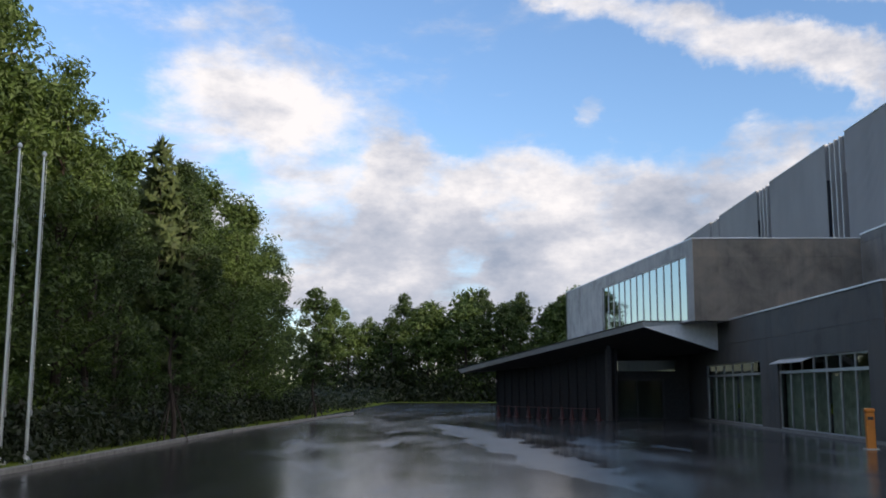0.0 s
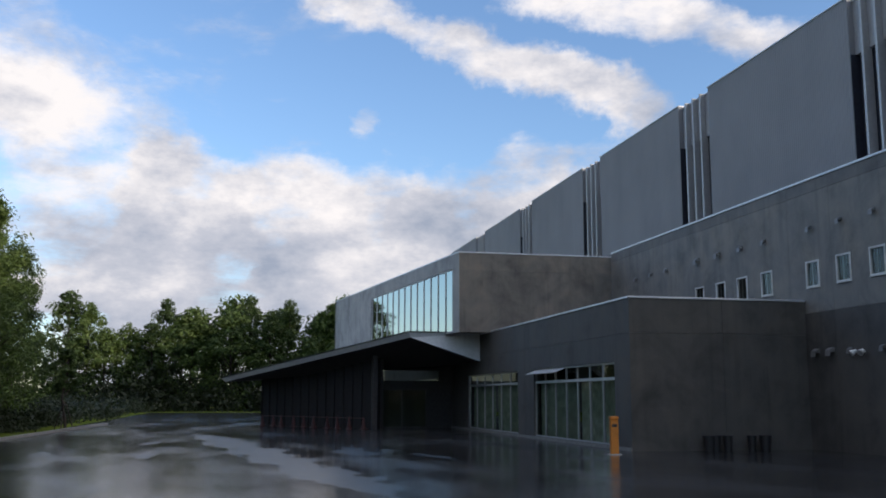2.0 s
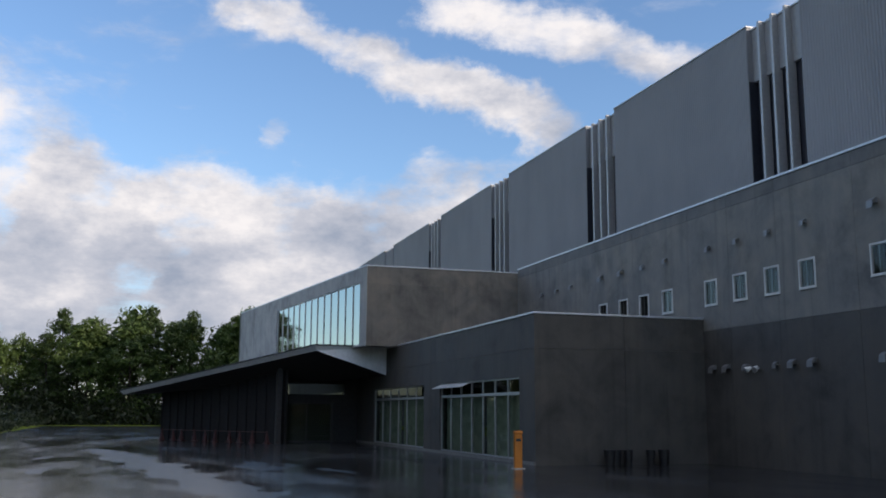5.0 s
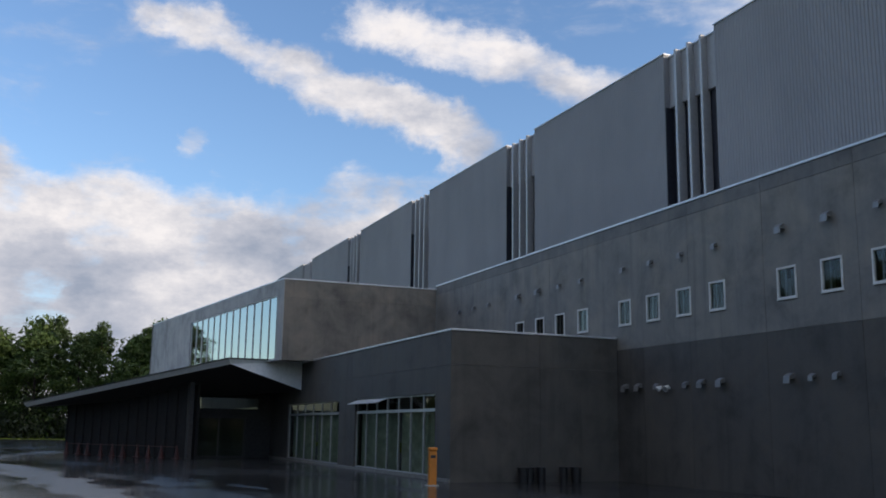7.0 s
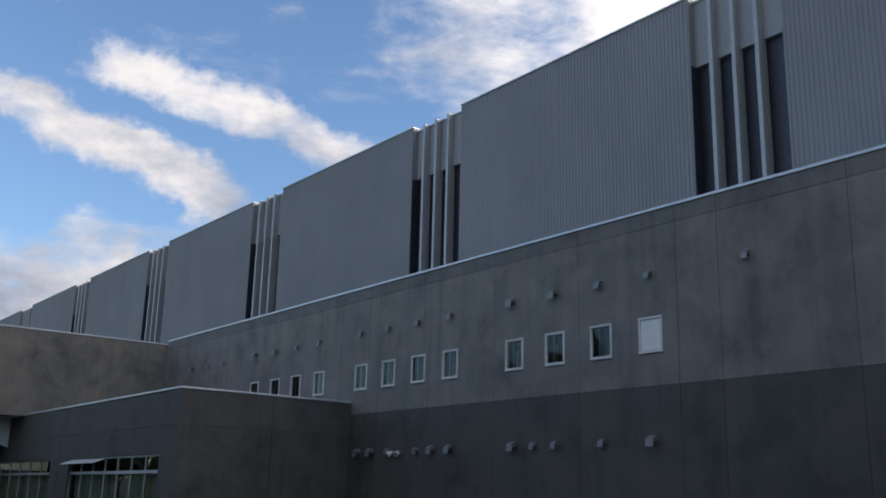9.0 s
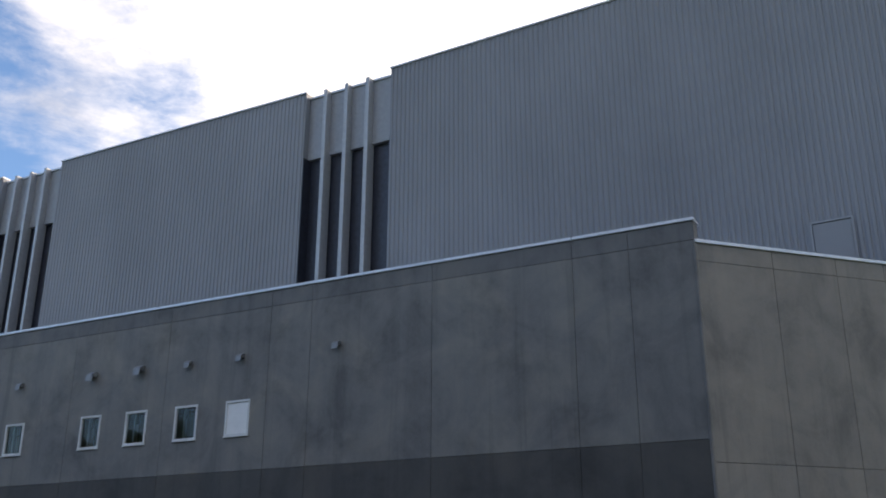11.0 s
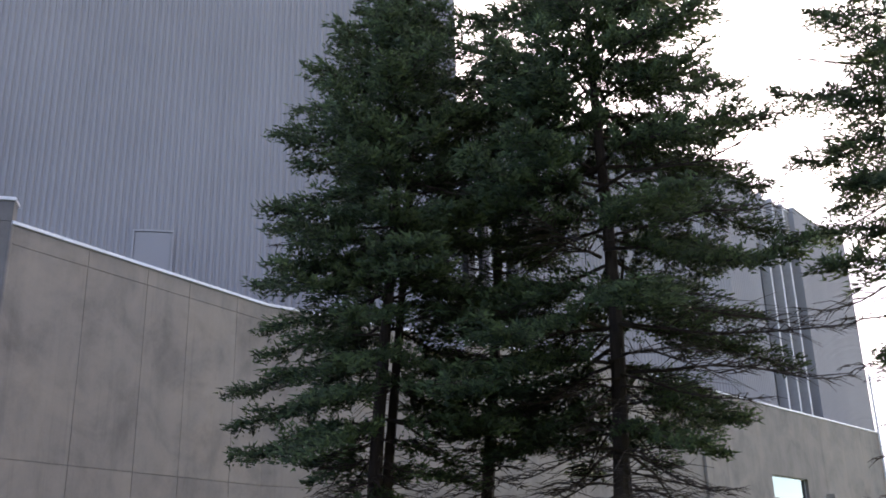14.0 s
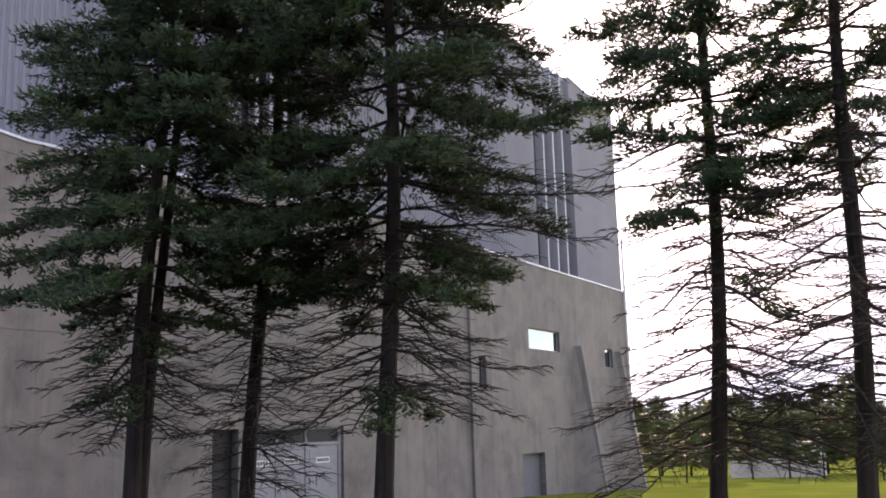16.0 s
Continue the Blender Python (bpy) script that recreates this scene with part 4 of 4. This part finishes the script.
    return (raw_mesh("trunk", stem_v, stem_f, bark), raw_mesh("branchwork", wood_v, wood_f, bark),
            shoots_mesh("needles", np.array([tuple(v) for v in P]), np.array([tuple(v) for v in D]), L, np.full(len(L), fat) * (L / shoot) ** 0.5, needle,
                        np.array([tuple(v) for v in U])))


def plant(name, label, meshes, names, m, group, category="tree"):
    t = thing(name, label, category, m, group)
    for n, me in zip(names, meshes):
        part(n, me, None, t)
    return t


def polar(az, d, drop=0.0):
    x, y = d * math.sin(radians(az)), d * math.cos(radians(az))
    return x, y, lie(x, y) - drop


SPRUCES = [
    # azimuth, distance, height, radius, bare height, fullness, twin stem, sideways lean
    (98.3, 13.6, 11.45, 2.25, 3.9, 0.94, True, (-0.08, -0.54)),
    (104.6, 15.0, 11.5, 1.5, 4.6, 0.56, False, (-0.2, -0.6)),
    (112.4, 13.2, 13.0, 3.0, 4.4, 0.76, False, (0.0, -0.3)),
    (131.0, 14.6, 12.2, 2.7, 5.9, 0.60, False, (-0.36, -0.41)),
    (138.4, 14.0, 12.8, 2.6, 7.0, 0.46, False, (-0.45, -0.40)),
]
WORDS = ["dense dark green spruce with a twin trunk", "slim dark spruce with bare lower boughs", "tall spreading spruce with drooping boughs and dead twigs",
         "thin spruce with many bare dead boughs, against the light", "straggly spruce with a bare trunk and dead twigs"]
for i, (az, d, hgt, rad, bare, full, twin, lean) in enumerate(SPRUCES):
    plant("spruce_tree", WORDS[i], spruce(11 + i, hgt - lie(*polar(az, d)[:2]), rad, bare, full, twin, lean), ("trunk", "branchwork", "needles"), pose(*polar(az, d)), "spruces beside the hall")


def broadleaf(seed, height, width, leaves, clumps, leaf, low, mat):
    """A leafy tree: forked stem and a crown of many small leaves in ragged clumps."""
    rnd = random.Random(seed)
    rng = np.random.default_rng(seed)
    sv, sf = [], []
    tube_rows([(0.12 * math.sin(i + seed), 0.1 * math.cos(i * 1.3), height * 0.85 * i / 7 - (0.4 if i == 0 else 0)) for i in range(8)], [0.16 * (1 - i / 8.5) * height / 12 + 0.02 for i in range(8)], 8, sv, sf)
    centres, sizes = [], []
    for c in range(clumps):
        t = rnd.uniform(0, 1) ** 0.85
        z = low + (height - low) * t
        prof = (max(0.0, math.sin(math.pi * min(1, 0.16 + 0.84 * t) ** 0.9)) ** 0.6) * (1.05 - 0.35 * t)
        a = rnd.uniform(0, 6.283)
        r = width * prof * rnd.uniform(0.35, 1.0) * (1 + 0.22 * math.sin(3 * a + seed + z * 0.8))
        p = Vector((r * math.cos(a), r * math.sin(a), z))
        centres.append(p)
        sizes.append(rnd.uniform(0.45, 1.0) * width * 0.30)
        if c % 3 == 0:
            q = Vector((0, 0, max(low * 0.6, z - r * 0.7)))
            tube_rows([q, q.lerp(p, 0.5) + Vector((0, 0, 0.15)), p], [0.05, 0.03, 0.012], 4, sv, sf)
    n = leaves * clumps
    c = np.repeat(np.array([tuple(v) for v in centres]), leaves, 0)
    s = np.repeat(np.array(sizes), leaves)
    v = rng.normal(size=(n, 3))
    v /= np.linalg.norm(v, axis=1, keepdims=True)
    p = c + v * (s * rng.uniform(0.25, 1.0, n) ** 0.6)[:, None] * np.array([1.0, 1.0, 0.72])
    nor = v * 0.6 + rng.normal(size=(n, 3)) * 0.55 + np.array([0, 0, 0.45])
    nor /= np.linalg.norm(nor, axis=1, keepdims=True)
    a = np.cross(nor, rng.normal(size=(n, 3)))
    a /= np.linalg.norm(a, axis=1, keepdims=True)
    b = np.cross(nor, a)
    ln = leaf * rng.uniform(0.6, 1.3, n)
    a, b = a * ln[:, None], b * (ln * rng.uniform(0.35, 0.6, n))[:, None]
    fold = nor * (ln * 0.18)[:, None]
    q = np.stack([p - a, p + b * 0.9 + fold, p + a, p - b * 0.9 + fold], 1).reshape(-1, 3)
    idx = np.arange(n)[:, None] * 4
    faces = np.concatenate([idx + np.array([[0, 1, 2]]), idx + np.array([[0, 2, 3]])], 1).reshape(-1, 3)
    return raw_mesh("trunk", sv, sf, BARK), raw_mesh("crown", q.tolist(), faces.tolist(), mat)


near_kinds = [broadleaf(31, 12.8, 3.0, 130, 112, 0.10, 1.0, LEAF), broadleaf(32, 13.4, 2.7, 130, 112, 0.095, 0.8, LEAF_DEEP),
              broadleaf(33, 12.2, 3.3, 130, 116, 0.105, 1.0, LEAF), broadleaf(34, 11.4, 2.8, 130, 104, 0.10, 0.7, LEAF_DEEP)]
far_kinds = [broadleaf(41, 12.0, 4.3, 48, 84, 0.25, 0.5, LEAF), broadleaf(42, 13.4, 3.5, 48, 84, 0.24, 0.5, LEAF_DEEP), broadleaf(43, 10.5, 4.6, 48, 84, 0.26, 0.4, LEAF)]
mid_kinds = [broadleaf(51, 12.8, 3.0, 90, 84, 0.14, 1.0, LEAF), broadleaf(52, 13.2, 3.2, 90, 84, 0.14, 1.0, LEAF_DEEP)]
pick = random.Random(5)
rows = [(-13.6, 11.0, 66, 3.3), (-17.0, 9.0, 68, 3.9), (-21.5, 6.0, 78, 4.6)]
for r, (x, y0, y1, gapy) in enumerate(rows):
    y = y0
    while y < y1:
        sc = pick.uniform(0.84, 1.08) * (1.0 + 0.05 * r)
        kind = pick.choice(near_kinds if r < 1 else mid_kinds)
        tree = plant("broadleaf_tree", "leafy deciduous tree in the wood along the kerb", kind, ("trunk", "crown"),
                     pose(x + pick.uniform(-1.0, 1.0), y + pick.uniform(-0.9, 0.9), -0.05, 0, 0, pick.uniform(0, 360)), "trees along the kerb")
        tree.scale = (sc * pick.uniform(0.9, 1.15), sc * pick.uniform(0.9, 1.15), sc)
        y += gapy * pick.uniform(0.8, 1.2)
for x, y, sc in ((-14.2, 25.5, 1.22), (-15.0, 29.0, 1.15), (-17.5, 23.0, 1.25)):
    tree = plant("broadleaf_tree", "tall leafy tree standing above the wood", near_kinds[0], ("trunk", "crown"), pose(x, y, -0.05, 0, 0, y * 31), "trees along the kerb")
    tree.scale = (sc, sc, sc)
for y0, x0, x1, gapx in ((139, -52, 20, 5.4), (148, -56, 20, 6.0), (98, -36, -21, 4.8)):
    x = x0
    while x < x1:
        sc = (pick.uniform(0.76, 1.1) if x < -8 else pick.uniform(1.0, 1.4)) * (1.0 if y0 > 100 else 0.7)
        tree = plant("broadleaf_tree", "leafy tree at the far end of the forecourt", pick.choice(far_kinds), ("trunk", "crown"),
                     pose(x, y0 + pick.uniform(-2, 2), -0.05, 0, 0, pick.uniform(0, 360)), "far trees")
        tree.scale = (sc * pick.uniform(1.0, 1.5), sc * 1.2, sc * pick.uniform(0.85, 1.15))
        x += gapx * pick.uniform(0.7, 1.3)


for az, el, k in ((-7.7, 5.5, 0), (-3.6, 5.7, 1), (1.1, 6.0, 1), (3.3, 5.8, 1), (5.3, 5.3, 0), (-1.4, 4.6, 2), (-5.6, 4.4, 2)):
    tall = 1.7 + 141 * math.tan(radians(el))
    sc = tall / (12.9, 14.1, 11.6)[k]
    tree = plant("broadleaf_tree", "tall tree with a sunlit crown in the far wood", far_kinds[k], ("trunk", "crown"), pose(141 * math.sin(radians(az)), 141 * math.cos(radians(az)), -0.05, 0, 0, az * 50), "far trees")
    tree.scale = (sc * 0.85, sc * 0.85, sc)


def undergrowth(seed, spots, leaves, leaf, mat):
    """Ragged low shrubs: leaves round the given spots (x, y, height, spread)."""
    rng = np.random.default_rng(seed)
    c = np.repeat(np.array(spots), leaves, 0)
    n = len(c)
    v = rng.normal(size=(n, 3))
    v /= np.linalg.norm(v, axis=1, keepdims=True)
    r = rng.uniform(0.2, 1.0, n) ** 0.5
    p = np.stack([c[:, 0] + v[:, 0] * r * c[:, 3], c[:, 1] + v[:, 1] * r * c[:, 3], np.abs(v[:, 2]) * r * c[:, 2]], 1)
    a = rng.normal(size=(n, 3))
    a /= np.linalg.norm(a, axis=1, keepdims=True)
    b = np.cross(a, v)
    ln = leaf * rng.uniform(0.6, 1.4, n)
    q = np.stack([p - a * ln[:, None], p + b * (ln * 0.5)[:, None], p + a * ln[:, None], p - b * (ln * 0.5)[:, None]], 1).reshape(-1, 3)
    idx = np.arange(n)[:, None] * 4
    faces = np.concatenate([idx + np.array([[0, 1, 2]]), idx + np.array([[0, 2, 3]])], 1).reshape(-1, 3)
    return raw_mesh("shrubs", q.tolist(), faces.tolist(), mat)


# shrubs whose leaf colour carries the shade at the foot of the wood
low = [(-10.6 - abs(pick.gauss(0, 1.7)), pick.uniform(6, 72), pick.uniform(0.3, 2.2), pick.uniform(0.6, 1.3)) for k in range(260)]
tagged(part("undergrowth", undergrowth(3, low, 190, 0.10, SHADED_SHRUB), None), "leafy undergrowth along the kerb, shade put into its leaf colour", "shrubs", kind="stuff")
# added over the grass strip here to darken it
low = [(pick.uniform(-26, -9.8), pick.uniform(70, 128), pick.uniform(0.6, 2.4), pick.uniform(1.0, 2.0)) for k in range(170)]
tagged(part("undergrowth", undergrowth(6, low, 120, 0.16, SHADED_SHRUB), None), "leafy undergrowth added beyond the end of the kerb to darken the grass", "shrubs", kind="stuff")
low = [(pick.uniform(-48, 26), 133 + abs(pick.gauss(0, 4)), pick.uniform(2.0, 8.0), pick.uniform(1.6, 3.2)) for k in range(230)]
tagged(part("undergrowth", undergrowth(4, low, 150, 0.27, SHADED_SHRUB), None), "shrubs at the edge of the far wood, shade put into their colour", "shrubs", kind="stuff")
# unseen tall trees added behind the camera, to the west, to darken the lower walls
for k in range(19):
    a, d = radians(238 + k * 3.6), 24 + (k % 3) * 5 + 3 * math.sin(k * 1.7)
    x, y = d * math.sin(a), d * math.cos(a)
    tree = plant("broadleaf_tree", "unseen tall leafy tree added behind the camera to shade the walls", far_kinds[k % 3], ("trunk", "crown"),
                 pose(x, y, lie(x, y) - 0.05, 0, 0, k * 77), "trees along the kerb")
    tree.scale = (1.35, 1.35, 1.45 + 0.1 * math.sin(k * 2.3))
# pines beyond the field in two belts, and one spire in the wood along the kerb
pine = [spruce(61, 8.5, 2.6, 2.6, 0.75, twigs=False, density=0.28, shoot=0.46, fat=0.09, mats=(BARK, PINE_FAR)), spruce(62, 7.5, 3.0, 2.6, 0.75, twigs=False, density=0.28, shoot=0.46, fat=0.09, mats=(BARK, PINE_FAR))]
spire = plant("conifer", "slender conifer standing among the leafy trees", pine[0], ("trunk", "branchwork", "needles"), pose(-13.6, 42.5, -0.05), "trees along the kerb")
spire.scale = (0.9, 0.9, 1.48)
az = 123.0
while az < 154:
    tree = plant("pine_tree", "pine in the wood far beyond the field", pick.choice(pine), ("trunk", "branchwork", "needles"), pose(*polar(az, pick.uniform(105, 125), 0.1), 0, 0, pick.uniform(0, 360)), "far pines")
    sc = pick.uniform(0.95, 1.3)
    tree.scale = (sc * 1.5, sc * 1.5, sc)
    az += pick.uniform(1.0, 1.8)
az = 124.5
while az < 152:
    d = pick.uniform(70, 92)
    tree = plant("pine_tree", "small pine at the far edge of the field", pick.choice(pine), ("trunk", "branchwork", "needles"), pose(*polar(az, d, 0.1), 0, 0, pick.uniform(0, 360)), "far pines")
    sc = pick.uniform(0.5, 0.92)
    tree.scale = (sc * 1.15, sc * 1.15, sc)
    az += pick.uniform(0.8, 2.2)

# ---- small things on the forecourt ----
for k in range(46):
    y = -6 + k * 1.62
    if k == 0:
        kerb = thing("kerb", "pale concrete kerb along the wet forecourt", "kerb", kind="structure")
        stone = mesh_of(box(-0.09, 0.09, -0.80, 0.80, -0.15, 0.11, 0.015), "kerb_stone")
    part("kerb_stone", stone, KERB, kerb, m=pose(-9.2 + max(0, y - 38) * 0.05, y, 0, 0, 0, -2.9 if y > 38 else 0))

for x, y, hh in ((-10.45, 23.4, 7.45), (-10.75, 22.7, 7.5)):
    pole = thing("flagpole", "slim silver aluminium flagpole without a flag", "flagpole", pose(x, y, -0.06), "pair of flagpoles")
    part("mast", lathe([(0.046, 0), (0.046, 2.0), (0.038, 5.0), (0.027, hh)], 12), POLE, pole)
    part("base_plate", lathe([(0.15, 0), (0.15, 0.07), (0.08, 0.12), (0.06, 0.2)], 14), POLE, pole)
    part("finial", lathe([(0.02, hh), (0.06, hh + 0.04), (0.06, hh + 0.1), (0.01, hh + 0.15)], 12), POLE, pole)
    part("halyard", lathe([(0.006, 1.2), (0.006, hh - 0.1)], 5), LABEL_WHITE, pole, m=pose(0.07, 0, 0))
    part("cleat", box(0.05, 0.09, -0.02, 0.02, 1.1, 1.25, 0.005), POLE, pole)

post = thing("marker_post", "orange rectangular marker post on the asphalt", "post", pose(11.75, 28.9, 0, 0, 0, -8))
part("post_body", box(-0.125, 0.125, -0.09, 0.09, -0.02, 1.05, 0.02), ORANGE, post)
part("post_head", box(-0.14, 0.14, -0.105, 0.105, 1.05, 1.17, 0.03), ORANGE, post)
part("dark_slot", box(-0.08, 0.08, -0.096, -0.091, 0.84, 0.93), BLACK, post)
part("foot_plate", box(-0.2, 0.2, -0.15, 0.15, -0.01, 0.02), FRAME_GREY, post)

for x, w in ((15.55, 0.2), (15.78, 0.18), (16.23, 0.15), (17.1, 0.15), (17.6, 0.19)):
    bin_ = thing("waste_bin", "small black cylindrical bin against the concrete wall", "bin", pose(x, 30.05, 0), "row of black bins")
    part("bin_body", lathe([(w * 0.75, 0.0), (w * 0.8, 0.03), (w, 0.46)], 14), BLACK, bin_)
    part("rim", lathe([(w * 1.0, 0.46), (w * 1.07, 0.47), (w * 1.07, 0.5), (w * 0.98, 0.51)], 14), BLACK, bin_)

cone = thing("traffic_cone", "red plastic traffic cone under the canopy", "cone", pose(0, 0, -50), "row of traffic cones")
part("cone_body", lathe([(0.15, 0.03), (0.13, 0.1), (0.035, 0.66), (0.03, 0.7)], 14), RED, cone)
part("cone_base", box(-0.19, 0.19, -0.19, 0.19, 0, 0.03, 0.008), RED, cone)
spots = [(2.15 + 0.57 * k + 0.08 * math.sin(k * 2.3), 63.3 - 1.0 * k) for k in range(10)]
for x, y in spots[1:]:
    copy_thing(cone, pose(x, y, 0, 0, 0, x * 40))
cone.matrix_basis = pose(*spots[0], 0)
for (x0, y0), (x1, y1) in zip(spots, spots[1:]):
    d = math.hypot(x1 - x0, y1 - y0)
    bar = thing("cone_bar", "red plastic bar laid between traffic cones", "bar", pose(x0, y0, 0.62, 0, 90, math.degrees(math.atan2(y1 - y0, x1 - x0))), "bars between the cones")
    part("rod", lathe([(0.018, 0.0), (0.018, d)], 8), RED, bar)
    part("end_loop", lathe([(0.05, -0.02), (0.05, 0.02)], 10), RED, bar)

for x, y, hh in ((-9.6, 32.0, 5.4), (-8.9, 58.0, 4.6)):
    young = plant("young_tree", "young tree held by a tripod of wooden stakes", broadleaf(int(y), hh, 0.9, 60, 40, 0.12, 2.0, LEAF_DEEP), ("trunk", "crown"), pose(x, y, -0.05), "staked young trees")
    for k in range(3):
        a = 2.094 * k + 0.5
        vv, ff = [], []
        tube_rows([(0.62 * math.cos(a), 0.62 * math.sin(a), -0.1), (0.06 * math.cos(a), 0.06 * math.sin(a), 1.55)], [0.032, 0.028], 8, vv, ff)
        part("stake", raw_mesh("stake", vv, ff, BARK), None, young)
    part("tie", lathe([(0.11, 1.32), (0.11, 1.42)], 10), BLACK, young)

house = thing("far_house", "small pale house far beyond the pines", "house", pose(*polar(134.3, 98), 0, 0, 40))
part("house_wall", box(-4, 4, -3, 3, -0.5, 2.9), HOUSE_WALL, house)
part("house_roof", prism([(-4.4, -3.4), (4.4, -3.4), (4.4, 3.4), (-4.4, 3.4)], 2.9, 3.2), ROOFING, house)
for k in (-2.4, 0.0, 2.4):
    part("window", box(k - 0.5, k + 0.5, -3.04, -3.0, 1.0, 2.1), BLACK, house)
